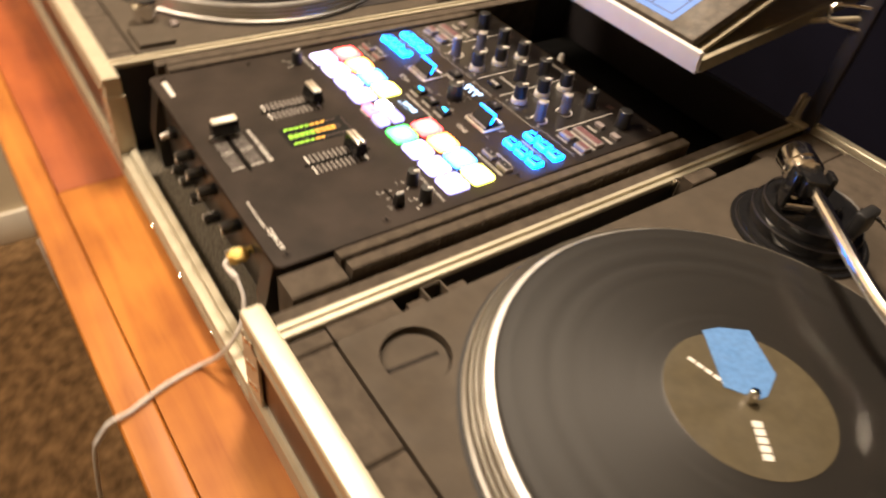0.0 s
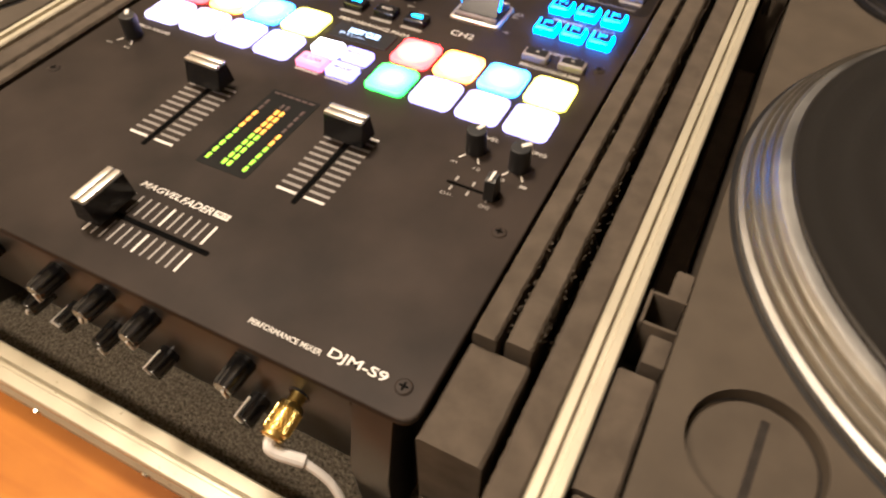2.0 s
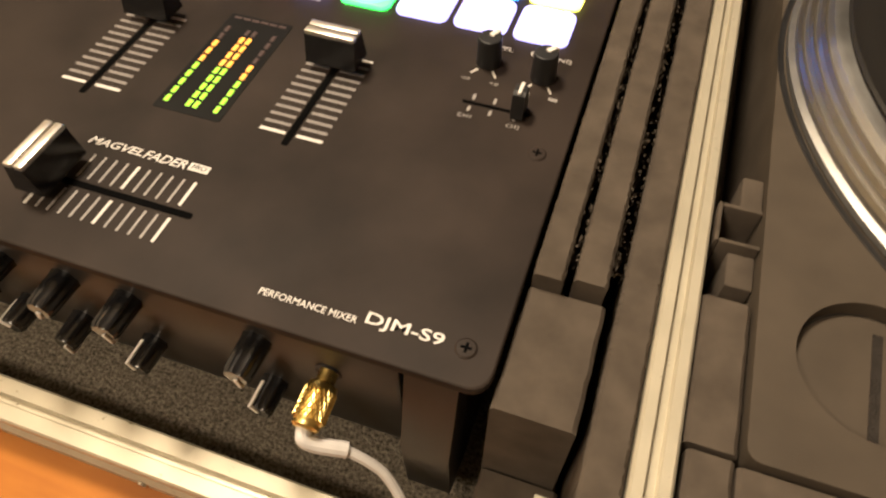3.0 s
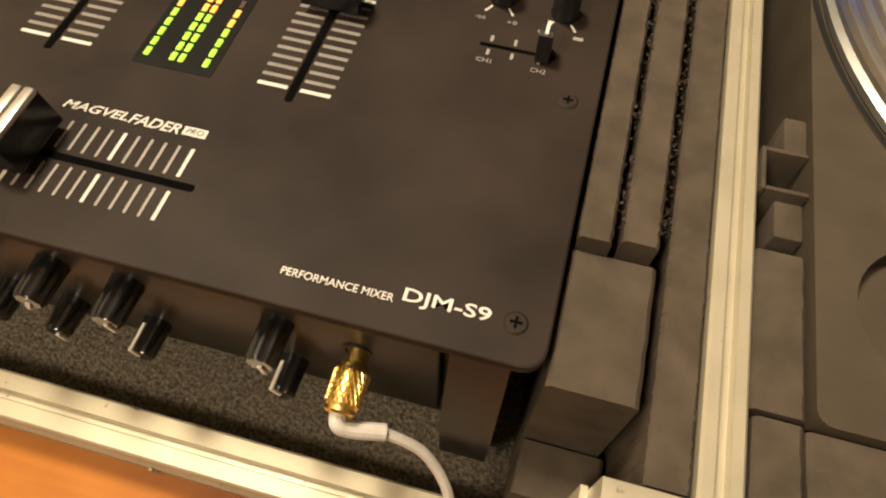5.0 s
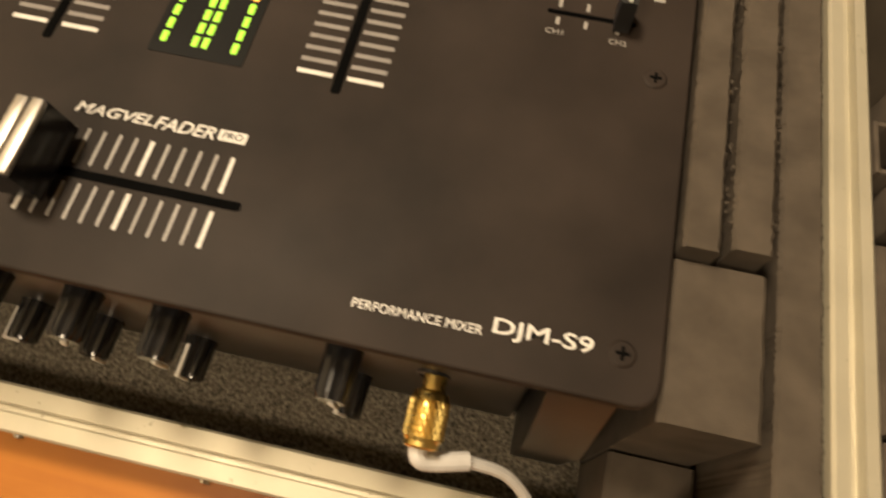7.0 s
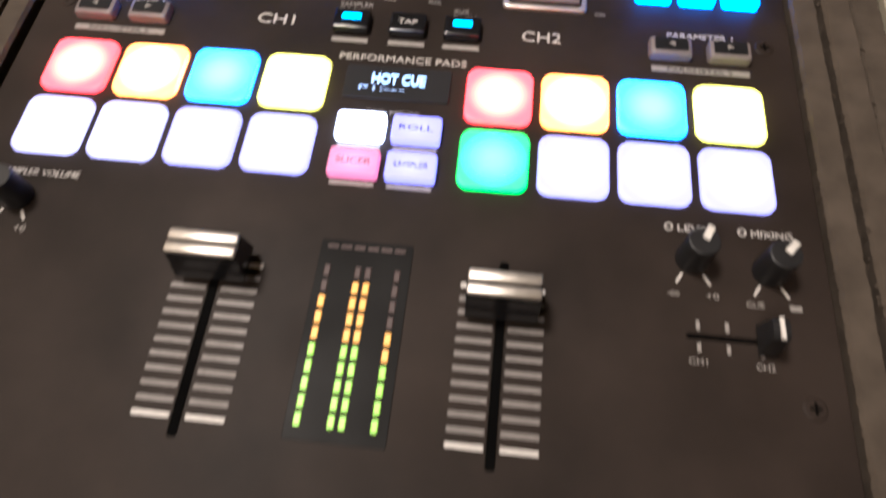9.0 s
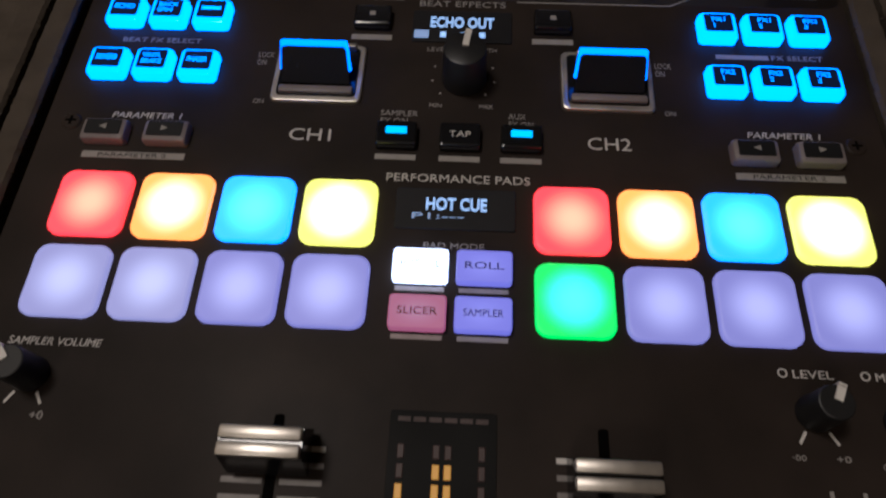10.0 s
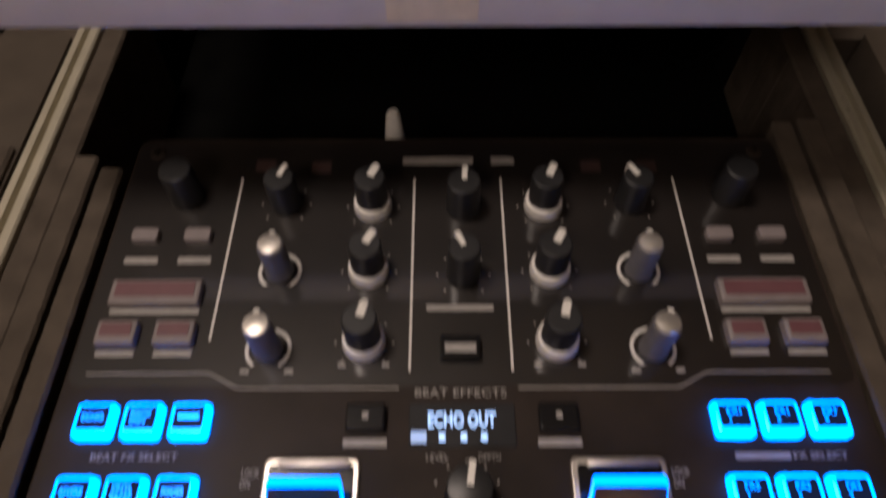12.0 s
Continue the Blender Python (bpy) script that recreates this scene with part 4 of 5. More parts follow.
for x in (0.0900, 0.1115):
    arc = lathe([(0.0013, PZ + 0.0001), (0.0013, PZ + 0.0003), (0.0009, PZ + 0.0003), (0.0009, PZ + 0.0001)], x - 0.0002, 0.1424, 16)
    part("headphone_mark", arc, M["print"], mixer)
words("-oo", 0.0885, 0.0920, 0.1200, 0.1214, PZ, M["print_dim"], mixer)
words("+0", 0.0995, 0.1030, 0.1200, 0.1216, PZ, M["print_dim"], mixer)
words("CUE", 0.1105, 0.1155, 0.1185, 0.1202, PZ, M["print_dim"], mixer)
bar(0.1225, 0.1258, 0.1185, 0.1200, PZ, M["print_dim"], mixer)
slot(0.0930, 0.1185, 0.1075, 0.1090)
for x in (0.0965, 0.1045, 0.1135):
    bar(x - 0.0005, x + 0.0005, 0.1102, 0.1130, PZ, M["print_dim"], mixer, "scale_mark")
    bar(x - 0.0005, x + 0.0005, 0.1038, 0.1064, PZ, M["print_dim"], mixer, "scale_mark")
words("CH1", 0.0935, 0.0985, 0.1002, 0.1020, PZ, M["print_dim"], mixer)
words("CH2", 0.1115, 0.1165, 0.1002, 0.1020, PZ, M["print_dim"], mixer)
sw = extrude_profile([(0.1040, PZ + 0.001), (0.1055, PZ + 0.0105), (0.1068, PZ + 0.0115), (0.1100, PZ + 0.0115), (0.1112, PZ + 0.0105), (0.1125, PZ + 0.001)], "x", 0.1120, 0.1165)
sw = part("cue_switch", sw, M["knob"], mixer)
part("pointer_line", box(0.1137, 0.1148, 0.1052, 0.1112, PZ + 0.0113, PZ + 0.0120), M["white"], sw)

# front face controls
def front_knob(x, z, r, reach, face, mat=None):
    m = Matrix.Translation((x, 0.0046, z)) @ Matrix.Rotation(radians(90), 4, "X")
    prof = [(r * 1.05, 0), (r, reach * 0.1), (r * 0.94, reach * 0.9), (r * 0.8, reach), (0, reach)]
    bm = lathe(prof, 0, 0, 32, rib=0.05)
    bmesh.ops.transform(bm, matrix=m, verts=bm.verts)
    k = part("front_knob", bm, mat or M["gloss"], mixer, "black faceted front knob")
    bm = box(-0.0007, 0.0007, r * 0.1, r * 1.1, reach - 0.0002, reach + 0.0006)
    box(-0.0007, 0.0007, r * 0.98, r * 1.12, reach * 0.25, reach + 0.0006, bm=bm)
    bmesh.ops.transform(bm, matrix=m @ Matrix.Rotation(radians(face), 4, "Z"), verts=bm.verts)
    part("pointer_line", bm, M["white"], k)


for x, z, face in ((0.0600, 0.8495, 190), (0.0130, 0.8495, 200), (-0.0115, 0.8495, 160), (-0.0375, 0.8495, 185)):
    front_knob(x, z, 0.0048, 0.0140, face)
for x, z, face in ((0.0600, 0.8200, 30), (0.0115, 0.8200, 20), (-0.0190, 0.8195, 200), (-0.0420, 0.8195, 60), (-0.0630, 0.8195, 150)):
    front_knob(x, z, 0.0045, 0.0125, face)
sw = part("front_switch", box(-0.0880, -0.0760, -0.0015, 0.0047, 0.8405, 0.8475, 0.0008), M["gloss"], mixer)
part("switch_tip", box(-0.0812, -0.0772, -0.0090, -0.0012, 0.8420, 0.8462, 0.0008), M["white"], sw, "white slide switch tip")
part("headphone_jack", lathe([(0.0046, 0), (0.0046, 0.0006), (0.0038, 0.0009), (0.0036, 0.0004), (0, 0.0004)], 0, 0, 24, m=Matrix.Translation((0.0835, 0.0046, 0.843)) @ Matrix.Rotation(radians(90), 4, "X")), M["knob"], mixer, "black headphone socket ring")

# ---- plug standing behind the mixer ----
spare = thing("audio_plug", (-0.027, 0.4045, 0.800), "black plug with a white tapered boot behind the mixer", "plug")
part("plug_sleeve", lathe([(0.0040, 0.7995), (0.0044, 0.8010), (0.0044, 0.8440), (0.0038, 0.8450), (0.0, 0.8450)], -0.027, 0.4045, 20), M["knob"], spare)
part("plug_boot", lathe([(0.0050, 0.8452), (0.0052, 0.8465), (0.0032, 0.8660), (0.0022, 0.8680), (0.0, 0.8684)], -0.027, 0.4045, 20), M["white"], spare, "white tapered boot")

# ---- headphone plug and cable ----
plug = thing("headphone_cable", (0.0835, 0.0, 0.843), "gold knurled adapter plug with pale grey cable in the mixer", "cable")
m = Matrix.Translation((0.0842, 0.0030, 0.8440)) @ Matrix.Rotation(radians(97), 4, "X")
bm = lathe([(0.0031, -0.001), (0.0031, 0.0028), (0.0046, 0.0036), (0.0050, 0.0052), (0.0050, 0.0150), (0.0045, 0.0160), (0.0045, 0.0172), (0.0036, 0.0178), (0.0, 0.0178)], 0, 0, 28)
bmesh.ops.transform(bm, matrix=m, verts=bm.verts)
body = part("plug_body", bm, M["gold"], plug, "gold-plated plug adapter")
for i in range(44):
    a, lean = 2 * math.pi * (i // 2) / 22, 0.9 if i % 2 else -0.9
    bm = bmesh.new()
    ring = []
    for k in range(7):
        z, t = 0.0054 + 0.0095 * k / 6, a + lean * k / 6
        ring.append([bm.verts.new((math.cos(t + d) * r, math.sin(t + d) * r, z)) for d, r in ((-0.07, 0.0049), (0.0, 0.00535), (0.07, 0.0049))])
    for p, q in zip(ring, ring[1:]):
        bm.faces.new((p[0], p[1], q[1], q[0]))
        bm.faces.new((p[1], p[2], q[2], q[1]))
    bmesh.ops.transform(bm, matrix=m, verts=bm.verts)
    bmesh.ops.recalc_face_normals(bm, faces=bm.faces)
    part("knurl_ridge", bm, M["gold"], body)
bm = tube([(0.0836, -0.0135, 0.8405), (0.0845, -0.0165, 0.8390), (0.0880, -0.0165, 0.8370), (0.0970, -0.0140, 0.8340)], 0.0026, 12)
part("strain_relief", bm, M["cable"], plug, "pale grey moulded cable end")
part("cord", tube([(0.0960, -0.0142, 0.8345), (0.1085, -0.0145, 0.8250), (0.1180, -0.0210, 0.8120), (0.1210, -0.0310, 0.7980), (0.1140, -0.0410, 0.7790), (0.1040, -0.0540, 0.7642), (0.1090, -0.0800, 0.7642),
     (0.1180, -0.1050, 0.7642), (0.1220, -0.1270, 0.7590), (0.1210, -0.1420, 0.70), (0.0900, -0.18, 0.35), (0.0300, -0.22, 0.02), (-0.0800, -0.26, 0.002), (-0.2, -0.24, 0.002)], 0.0017, 8), M["cable"], plug, "thin pale cable")
cord2 = thing("floor_cord", (-0.5, -0.1, 0.0), "thin white cord lying on the brown carpet", "cable")
part("cord", tube([(-0.99, -0.128, 0.03), (-0.90, -0.123, 0.0022), (-0.80, -0.118, 0.0022), (-0.73, -0.110, 0.0022), (-0.60, -0.096, 0.0022), (-0.47, -0.113, 0.0022), (-0.40, -0.078, 0.0022), (-0.30, -0.02, 0.0022)], 0.0022, 8), M["cable"], cord2)

# ---- turntable ----
TX, TY = 0.371, 0.188
DZ = 0.865


def record_material():
    """Black vinyl whose grooves run in rings round the spindle."""
    m = bpy.data.materials.new("black_vinyl")
    m.use_nodes = True
    nt = m.node_tree
    b = nt.nodes["Principled BSDF"]
    b.inputs["Base Color"].default_value = (0.014, 0.0128, 0.0115, 1)
    b.inputs["Roughness"].default_value = 0.34
    tc = nt.nodes.new("ShaderNodeTexCoord")
    sep = nt.nodes.new("ShaderNodeVectorMath")
    sep.operation = "LENGTH"
    fl = nt.nodes.new("ShaderNodeMapping")
    fl.inputs["Scale"].default_value = (1, 1, 0)
    nt.links.new(tc.outputs["Object"], fl.inputs["Vector"])
    nt.links.new(fl.outputs[0], sep.inputs[0])
    nz = nt.nodes.new("ShaderNodeTexNoise")
    nz.noise_dimensions = "1D"
    nz.inputs["Scale"].default_value, nz.inputs["Detail"].default_value = 900.0, 4
    nt.links.new(sep.outputs["Value"], nz.inputs["W"])
    bp = nt.nodes.new("ShaderNodeBump")
    bp.inputs["Strength"].default_value, bp.inputs["Distance"].default_value = 0.10, 0.0006
    nt.links.new(nz.outputs["Fac"], bp.inputs["Height"])
    nt.links.new(bp.outputs["Normal"], b.inputs["Normal"])
    n2 = nt.nodes.new("ShaderNodeTexNoise")
    n2.noise_dimensions = "1D"
    n2.inputs["Scale"].default_value, n2.inputs["Detail"].default_value = 120.0, 3
    nt.links.new(sep.outputs["Value"], n2.inputs["W"])
    mr = nt.nodes.new("ShaderNodeMapRange")
    mr.inputs["To Min"].default_value, mr.inputs["To Max"].default_value = 0.33, 0.44
    nt.links.new(n2.outputs["Fac"], mr.inputs["Value"])
    nt.links.new(mr.outputs[0], b.inputs["Roughness"])
    return m


M["vinyl"] = record_material()


def turntable():
    t = thing("turntable", (TX, TY, FZ), "dark grey direct-drive turntable with silver platter, set in the case", "turntable", "turntables beside the mixer")
    ax, ay, ar = 0.236, 0.046, 0.0225
    px, py, pw, pd = TX + 0.0030, TY + 0.047, 0.343, 0.453
    top = bmesh.new()
    outer = []
    for sx, sy, a0 in ((1, 1, 0), (-1, 1, 90), (-1, -1, 180), (1, -1, 270)):
        for k in range(5):
            a = radians(a0 + 22.5 * k)
            outer.append(top.verts.new((px + sx * (pw / 2 - 0.004) + 0.004 * math.cos(a), py + sy * (pd / 2 - 0.004) + 0.004 * math.sin(a), DZ)))
    inner = [top.verts.new((ax + ar * math.cos(2 * math.pi * k / 48), ay + ar * math.sin(2 * math.pi * k / 48), DZ)) for k in range(48)]
    es = [top.edges.new((l[k], l[(k + 1) % len(l)])) for l in (outer, inner) for k in range(len(l))]
    bmesh.ops.triangle_fill(top, use_beauty=True, edges=es)
    for f in top.faces:
        f.normal_update()
        if f.normal.z < 0:
            f.normal_flip()
    top.edges.ensure_lookup_table()
    rim = [e for e in top.edges if len(e.link_faces) == 1]
    ex = bmesh.ops.extrude_edge_only(top, edges=rim)
    low = [g for g in ex["geom"] if isinstance(g, bmesh.types.BMVert)]
    for v in low:
        d = math.hypot(v.co.x - ax, v.co.y - ay)
        v.co.z = DZ - 0.0065 if d < ar + 0.001 else FZ + 0.01
    bmesh.ops.recalc_face_normals(top, faces=top.faces)
    part("plinth", top, M["plinth"], t, "dark grey plinth")
    part("platter", lathe([(0.150, DZ + 0.001), (0.1665, DZ + 0.001), (0.1665, DZ + 0.0035), (0.1655, DZ + 0.0042), (0.1645, DZ + 0.0050), (0.1640, DZ + 0.0075), (0.1620, DZ + 0.0080), (0.1610, DZ + 0.0105), (0.1590, DZ + 0.0110), (0.1580, DZ + 0.0135), (0.1560, DZ + 0.0140), (0.1545, DZ + 0.0160), (0.1520, DZ + 0.0165), (0.03, DZ + 0.0160)], TX, TY, 128), M["plat"], t, "silver turned platter with strobe rings")
    for r, z in ((0.1634, 0.0079), (0.1604, 0.0109), (0.1574, 0.0139)):
        part("strobe_ring", lathe([(r - 0.0012, DZ + z + 0.0002), (r, DZ + z + 0.0007), (r + 0.0010, DZ + z - 0.0009)], TX, TY, 128), M["groove"], t)
    part("platter_gap", lathe([(0.1668, DZ + 0.0001), (0.1690, DZ + 0.0004), (0.1692, DZ + 0.0001)], TX, TY, 128), M["knob"], t)
    part("spindle", lathe([(0.0035, DZ + 0.016), (0.0035, DZ + 0.026), (0.0026, DZ + 0.029), (0, DZ + 0.030)], TX, TY, 20), M["chrome"], t)
    # adapter well
    part("adapter_well", lathe([(ar + 0.001, DZ - 0.0064), (0.0, DZ - 0.0064)], ax, ay, 48), M["foam_dark"], t)
    part("adapter_disc", lathe([(0.0216, DZ - 0.0062), (0.0214, DZ - 0.0056), (0.0206, DZ - 0.0050), (0.0, DZ - 0.0050)], ax, ay, 48), M["plinth"], t, "round grey centre adapter cover")
    sl = box(-0.0014, 0.0014, -0.0195, 0.0165, DZ - 0.0052, DZ - 0.0047)
    bmesh.ops.transform(sl, matrix=Matrix.Translation((ax + 0.001, ay - 0.001, 0)) @ Matrix.Rotation(radians(-4), 4, "Z"), verts=sl.verts)
    part("adapter_slit", sl, M["foam_dark"], t)
    # start button and strobe tower at the front corner
    part("start_button", slab(TX + 0.148, TY - 0.158, 0.040, 0.034, DZ, DZ + 0.0045, 0.001, 0.0008), M["plinth"], t)
    part("speed_button", slab(TX + 0.128, TY - 0.130, 0.012, 0.006, DZ, DZ + 0.003, 0.0008, 0.0005), M["grey_btn"], t)
    part("strobe_tower", lathe([(0.0115, DZ), (0.0115, DZ + 0.016), (0.0125, DZ + 0.017), (0.0125, DZ + 0.022), (0.0115, DZ + 0.0235), (0.0, DZ + 0.0235)], TX + 0.113, TY - 0.152, 32), M["chrome"], t, "chrome strobe tower")
    part("strobe_cap", lathe([(0.0122, DZ + 0.0233), (0.0110, DZ + 0.0250), (0.0, DZ + 0.0250)], TX + 0.113, TY - 0.152, 32), M["knob"], t, "black strobe cap")
    part("strobe_lamp", box(TX + 0.102, TX + 0.1065, TY - 0.1445, TY - 0.1415, DZ + 0.004, DZ + 0.014, 0.001), M["strobe"], t, "red strobe lamp")
    # tonearm
    bx, by = TX - 0.088, TY + 0.200
    part("tonearm_base", lathe([(0.055, DZ), (0.055, DZ + 0.002), (0.051, DZ + 0.003), (0.050, DZ + 0.006), (0.044, DZ + 0.007), (0.043, DZ + 0.016), (0.039, DZ + 0.017), (0.038, DZ + 0.026), (0.020, DZ + 0.028), (0.018, DZ + 0.038), (0, DZ + 0.038)], bx, by, 64), M["gloss"], t, "glossy black stepped tonearm base")
    for k, r in ((0, 0.0515), (1, 0.0435), (2, 0.0385)):
        part("base_ring", lathe([(r - 0.001, DZ + 0.0061 + 0.0104 * k - 0.003 * (k == 0)), (r, DZ + 0.0068 + 0.0104 * k - 0.003 * (k == 0)), (r + 0.0006, DZ + 0.0055 + 0.0104 * k - 0.003 * (k == 0))], bx, by, 64), M["case_black"], t)
    az = 0.918
    qx, qy = bx - 0.006, by - 0.020
    ang = Matrix.Translation((qx, qy, az)) @ Matrix.Rotation(radians(-38), 4, "Z")

    def on_arm(bm):
        bmesh.ops.transform(bm, matrix=ang, verts=bm.verts)
        return bm

    part("gimbal_yoke", on_arm(box(-0.006, 0.008, 0.011, 0.016, -0.022, 0.010, 0.002)), M["gloss"], t)
    part("gimbal_yoke", on_arm(box(-0.006, 0.008, -0.016, -0.011, -0.022, 0.010, 0.002)), M["gloss"], t)
    part("gimbal_bridge", on_arm(box(-0.008, 0.008, -0.014, 0.014, -0.024, -0.016, 0.002)), M["chrome"], t)
    part("pivot_block", on_arm(box(-0.009, 0.012, -0.009, 0.009, -0.008, 0.008, 0.002)), M["gloss"], t)
    part("tonearm_tube", tube([ang @ Vector(p) for p in ((0.006, 0, 0), (0.05, 0, 0), (0.11, 0.002, -0.002), (0.165, 0.012, -0.006), (0.205, 0.006, -0.012), (0.230, -0.010, -0.018))], 0.0050, 14), M["chrome"], t, "polished tonearm tube")
    cw = lathe([(0.005, 0.006), (0.0128, 0.008), (0.0140, 0.010), (0.0140, 0.014), (0.0128, 0.015), (0.0128, 0.017), (0.0140, 0.018), (0.0140, 0.034), (0.0128, 0.037), (0.006, 0.038), (0, 0.038)], 0, 0, 40, m=Matrix.Rotation(radians(-90), 4, "Y"))
    part("counterweight", on_arm(cw), M["chrome"], t, "chrome counterweight")
    part("lift_lever", tube([(bx + 0.028, by + 0.010, DZ + 0.040), (bx + 0.045, by + 0.004, DZ + 0.044), (bx + 0.062, by - 0.004, DZ + 0.043)], 0.0018, 8), M["chrome"], t)
    part("arm_rest", box(bx + 0.030, bx + 0.040, by - 0.010, by + 0.014, DZ + 0.026, DZ + 0.048, 0.003), M["knob"], t)
    part("headshell", on_arm(box(0.226, 0.262, -0.022, -0.006, -0.024, -0.018, 0.002)), M["gloss"], t)
    part("pitch_plate", slab(TX + 0.130, TY + 0.050, 0.050, 0.190, DZ, DZ + 0.0012, 0.003, 0.0004), M["case_black"], t)
    part("pitch_slider", slab(TX + 0.130, TY + 0.050, 0.028, 0.012, DZ + 0.001, DZ + 0.012, 0.002, 0.001), M["knob"], t)
    # moulded hinge socket on the plinth's side: an open box between two solid lugs
    zt = DZ - 0.002
    clip = part("hinge_socket", box(0.1880, 0.1895, 0.0800, 0.0970, zt - 0.030, zt, 0.0005), M["foam"], t, "dark moulded hinge socket")
    part("socket_wall", box(0.1896, 0.2023, 0.0955, 0.0970, zt - 0.030, zt - 0.0002, 0.0004), M["foam"], clip)
    part("socket_wall", box(0.1896, 0.2023, 0.0800, 0.0815, zt - 0.030, zt - 0.0002, 0.0004), M["foam"], clip)
    # floor coloured near-black for the shade deep in the socket
    part("socket_floor", box(0.1896, 0.2023, 0.0816, 0.0954, zt - 0.030, zt - 0.026), M["slot"], clip)
    part("hinge_lug", box(0.1950, 0.2023, 0.0972, 0.1120, zt - 0.030, zt - 0.001, 0.0010), M["foam"], t)
    part("hinge_lug", box(0.1935, 0.2023, 0.0660, 0.0798, zt - 0.030, zt - 0.004, 0.0010), M["foam"], t)
    part("hinge_clip", box(0.1895, 0.1950, TY + 0.150, TY + 0.153, DZ - 0.010, DZ + 0.006, 0.0008), M["chrome"], t, "chrome hinge pin")
    return t


M["strobe"] = material("red_strobe_lamp", (0.5, 0.02, 0.02), 0.3, emit=(1.0, 0.03, 0.03), strength=3.0)
deck = turntable()
deck_left = copy_thing(deck, Matrix.Translation((-0.362, TY, FZ)))


def record(cx, cy, sticker, label):
    z = DZ + 0.0168
    t = thing("vinyl_record", (cx, cy, z), label, "record", "records on the platters")
    part("slipmat", lathe([(0.1490, z - 0.0005), (0.1490, z + 0.0008), (0.0040, z + 0.0008)], cx, cy, 96), M["foam_dark"], t)
    part("vinyl_disc", lathe([(0.1480, z + 0.0010), (0.1505, z + 0.0018), (0.1495, z + 0.0028), (0.1465, z + 0.0025), (0.0520, z + 0.0025), (0.0505, z + 0.0028)], cx, cy, 128), M["vinyl"], t, "black grooved vinyl")
    part("centre_label", lathe([(0.0510, z + 0.0025), (0.0505, z + 0.0029), (0.0036, z + 0.0029)], cx, cy, 64), M["label"], t, "olive brown paper label")
    if sticker:
        st = bmesh.new()
        pts = [(-0.014, -0.006), (0.003, 0.006), (0.004, 0.012), (-0.003, 0.031), (-0.034, 0.046), (-0.046, 0.030), (-0.050, 0.018)]
        lo = [st.verts.new((cx + x, cy + y, z + 0.0029)) for x, y in pts]
        hi = [st.verts.new((cx + x, cy + y, z + 0.0033)) for x, y in pts]
        n = len(pts)
        st.faces.new(hi), st.faces.new(list(reversed(lo)))
        for i in range(n):
            st.faces.new((lo[i], lo[(i + 1) % n], hi[(i + 1) % n], hi[i]))
        bmesh.ops.recalc_face_normals(st, faces=st.faces)
        part("tape_sticker", st, M["tape"], t, "piece of blue painter's tape")
        for ang, r0, r1, w, hh in ((191, 0.013, 0.042, 0.0014, 0), (-38, 0.014, 0.040, 0.0030, 1)):
            for k in range(5):
                a0, a1 = r0 + (r1 - r0) * k / 5, r0 + (r1 - r0) * (k + 0.8) / 5
                mk = box(a0, a1, -w, w, z + 0.0028, z + 0.0031)
                bmesh.ops.transform(mk, matrix=Matrix.Translation((cx, cy, 0)) @ Matrix.Rotation(radians(ang), 4, "Z"), verts=mk.verts)
                part("printed_bar", mk, M["white"], t)
    return t


record(TX, TY, True, "black vinyl record with blue tape and brown label")
record(-0.362, TY, False, "black vinyl record with a brown label on platter")

# foam packing round the turntables
for s in (1, -1):
    def sx(a, b):
        return (min(a * s, b * s), max(a * s, b * s))
    for x0, x1, y0, y1, z1 in ((0.1885, 0.2010, 0.130, 0.345, 0.812), (0.1885, 0.2010, -0.0165, 0.008, 0.862), (0.2020, 0.2840, -0.0165, 0.0075, 0.8615), (0.2850, 0.3700, -0.0165, 0.0075, 0.8610), (0.1885, 0.2300, 0.4640, 0.5550, 0.858), (0.2320, 0.5900, 0.4640, 0.5550, 0.860), (0.1885, 0.2010, 0.352, 0.385, 0.868), (0.3710, 0.5900, -0.0165, 0.0075, 0.8612), (0.1872, 0.2014, 0.0095, 0.058, 0.8625)):
        part("foam_packing", foam_piece(*sx(x0, x1), y0, y1, FZ, z1, seed=int(x0 * 9000)), M["foam"], case, "charcoal foam packing")

# ---- laptop shelf over the back of the mixer ----
SZ = 0.946
shelf = thing("laptop_shelf", (0.0, 0.45, SZ), "silver laptop shelf with pale front lip over the case", "shelf")
tilt = Matrix.Translation((0, 0.366, SZ)) @ Matrix.Rotation(radians(7.5), 4, "X")


def on_shelf(bm):
    bmesh.ops.transform(bm, matrix=tilt, verts=bm.verts)
    return bm


part("shelf_plate", on_shelf(box(-0.157, 0.1535, 0.0030, 0.235, 0.001, 0.008, 0.001)), M["shelf_side"], shelf, "bare aluminium shelf plate")
part("front_lip", on_shelf(box(-0.158, 0.1545, -0.0025, 0.0028, 0.0, 0.0190, 0.001)), M["shelf"], shelf, "pale silver front lip")
part("side_rail", on_shelf(box(0.1490, 0.1545, 0.004, 0.235, -0.002, 0.0105, 0.001)), M["shelf_side"], shelf)
part("side_rail", on_shelf(box(-0.1575, -0.1515, 0.004, 0.235, -0.002, 0.0105, 0.001)), M["shelf_side"], shelf)
part("paper_tag", on_shelf(box(-0.022, 0.006, -0.0030, -0.0026, 0.003, 0.0165)), M["cream_tape"], shelf, "cream paper tag on the lip")
tray = thing("tablet", (0.02, 0.46, SZ + 0.02), "black tablet with lit blue screen propped on the shelf", "tablet")
lean_back = Matrix.Translation((0, 0.3715, SZ + 0.0125)) @ Matrix.Rotation(radians(23), 4, "X")


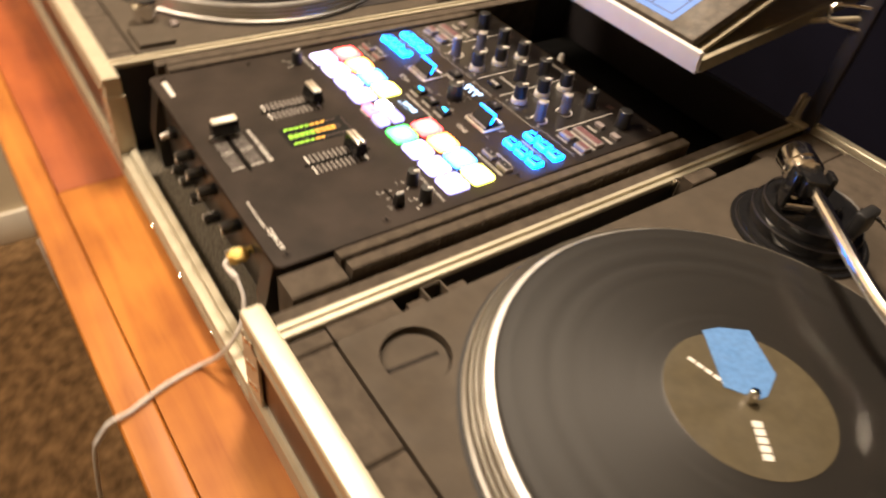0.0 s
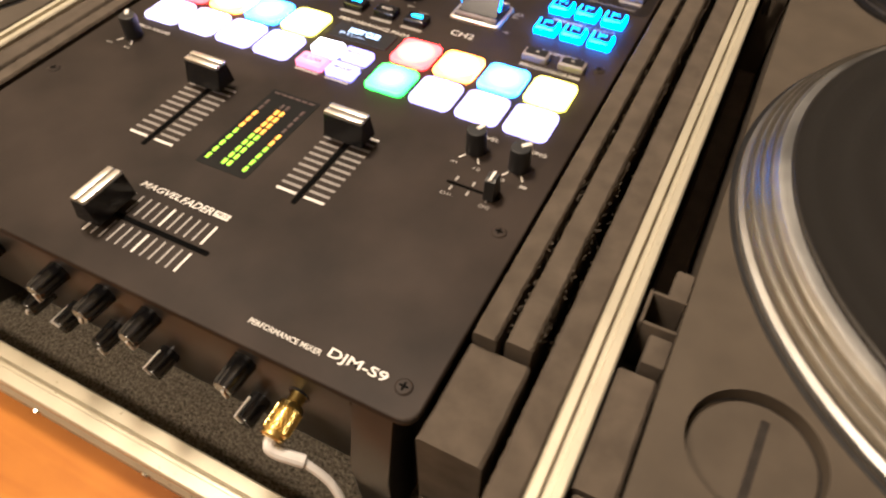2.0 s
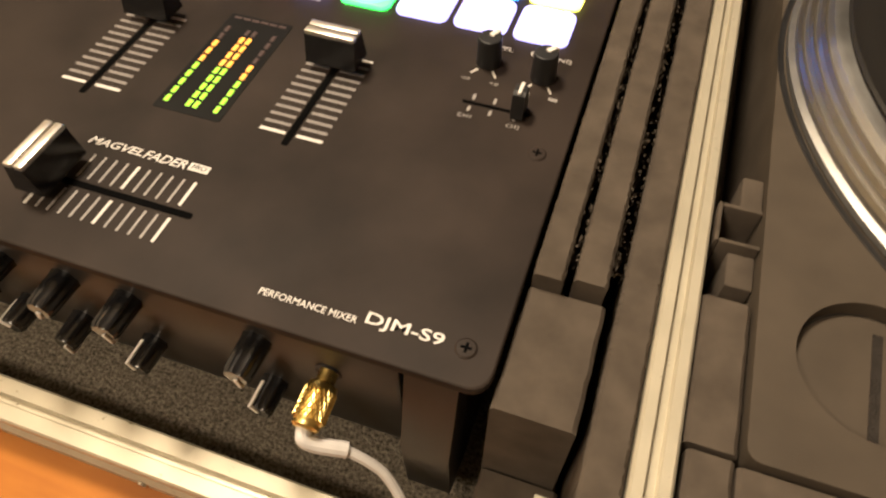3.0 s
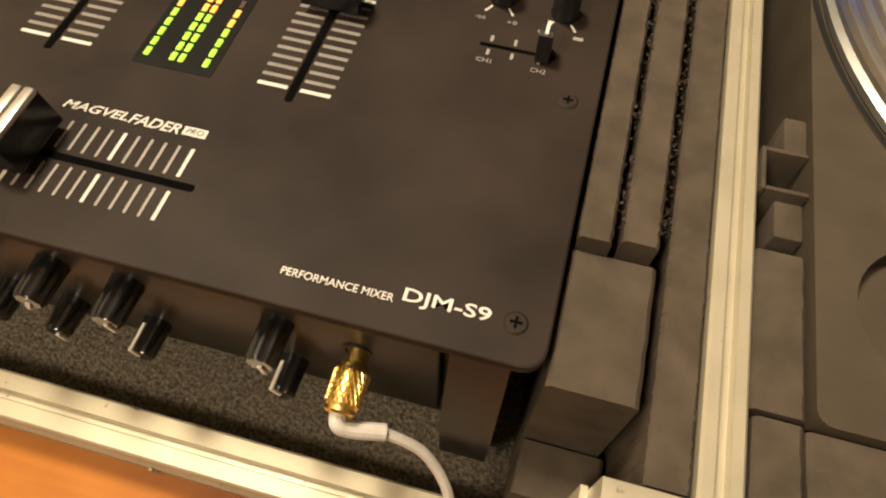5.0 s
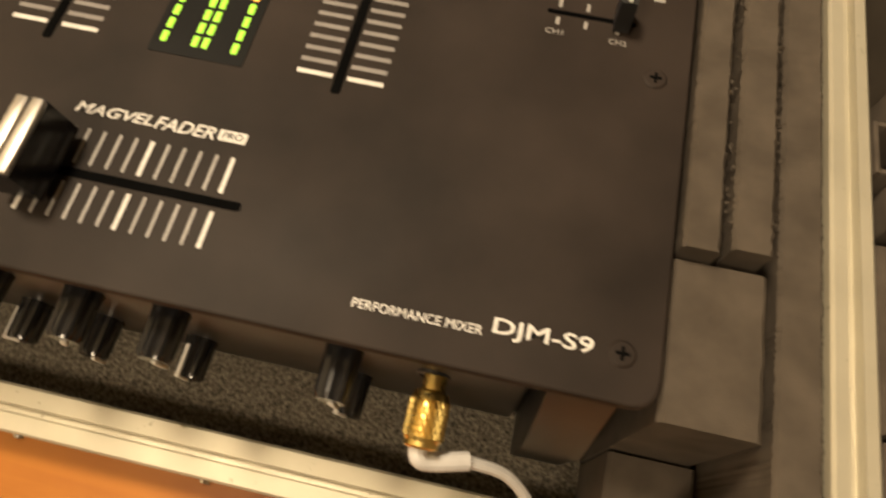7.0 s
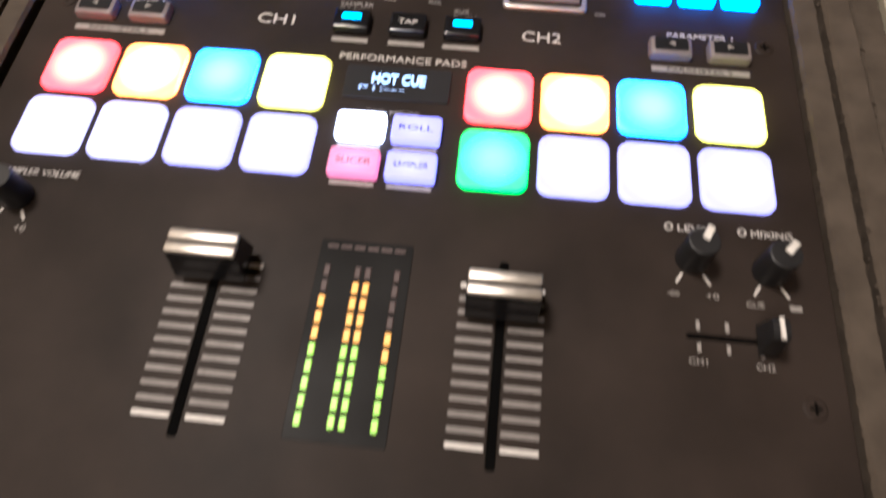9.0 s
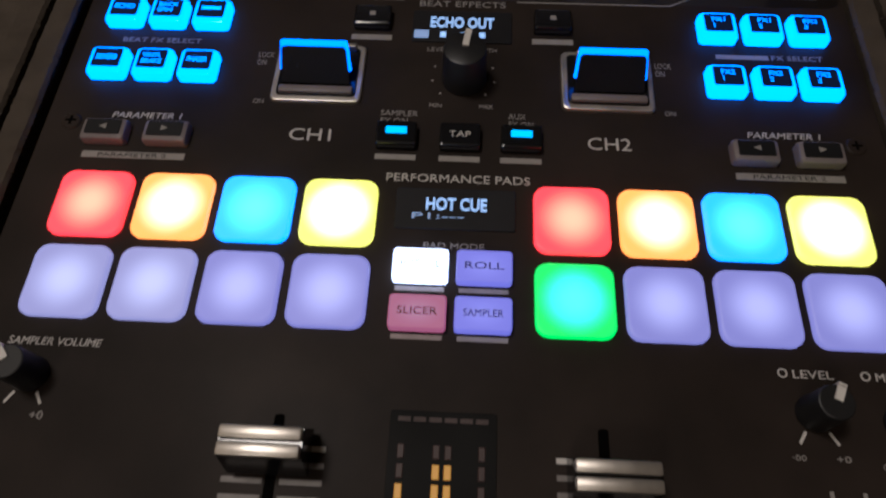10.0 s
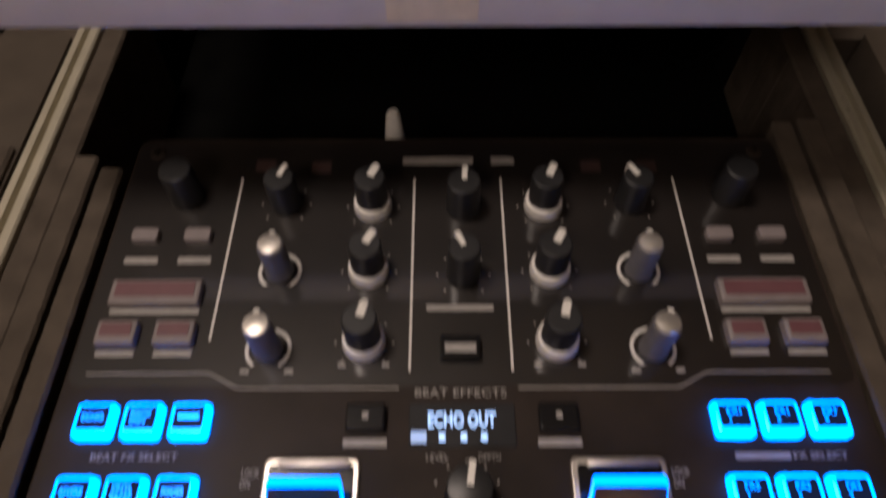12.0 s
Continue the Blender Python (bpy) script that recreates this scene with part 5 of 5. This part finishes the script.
def on_tablet(bm):
    bmesh.ops.transform(bm, matrix=lean_back, verts=bm.verts)
    return bm


part("tablet_body", on_tablet(box(-0.135, 0.140, 0.0, 0.200, 0.0, 0.010, 0.003)), M["tablet"], tray, "worn dark tablet body")
part("tablet_cover", on_tablet(box(-0.130, 0.1455, 0.0015, 0.205, -0.0055, -0.0010, 0.0015)), M["shelf_side"], tray, "worn folding cover behind the tablet")
part("cover_prop", box(-0.060, 0.060, 0.493, 0.499, SZ + 0.0245, SZ + 0.0600, 0.001), M["case_black"], tray)
part("screen", on_tablet(box(-0.105, 0.110, 0.007, 0.170, 0.0096, 0.0104)), M["screen"], tray, "lit pale blue screen")
for x0, x1, y0, y1 in ((-0.100, 0.1045, 0.0125, 0.0140), (0.1030, 0.1045, 0.0141, 0.165), (0.055, 0.1029, 0.034, 0.0352), (0.079, 0.0803, 0.0141, 0.0339), (-0.02, 0.055, 0.052, 0.0532)):
    part("screen_line", on_tablet(box(x0, x1, y0, y1, 0.0103, 0.0107)), M["screen_line"], tray)

# ---- support arms at the back of the case ----
for s in (1, -1):
    arm = thing("support_arm", (s * 0.182, 0.55, RT), "dark steel support arm fixed to the case rail", "bracket", "shelf support arms")
    part("arm_post", box(s * 0.186 - 0.007, s * 0.186 + 0.007, 0.547, 0.557, RT + 0.001, RT + 0.24, 0.001), M["case_black"], arm)
    part("arm_foot", box(s * 0.180 - 0.010, s * 0.180 + 0.010, 0.536, 0.552, RT + 0.0005, RT + 0.004, 0.0008), M["rail"], arm)
    part("arm_flange", box(s * 0.1715 - 0.001, s * 0.1715 + 0.001, 0.540, 0.550, RT + 0.003, RT + 0.030, 0.0006), M["rail"], arm)
    part("arm_flange", box(s * 0.1775 - 0.0008, s * 0.1775 + 0.0008, 0.536, 0.546, RT + 0.003, RT + 0.030, 0.0006), M["rail"], arm)
    part("handle_loop", tube([(s * 0.186, 0.548, SZ + 0.042), (s * 0.166, 0.530, SZ + 0.040), (s * 0.163, 0.526, SZ + 0.034), (s * 0.166, 0.530, SZ + 0.024), (s * 0.186, 0.548, SZ + 0.022)], 0.0018, 8), M["chrome"], arm)
    part("shelf_link", tube([(s * 0.1515, 0.516, SZ + 0.0205), (s * 0.165, 0.532, SZ + 0.0245), (s * 0.1815, 0.549, SZ + 0.030)], 0.003, 8), M["shelf_side"], arm)
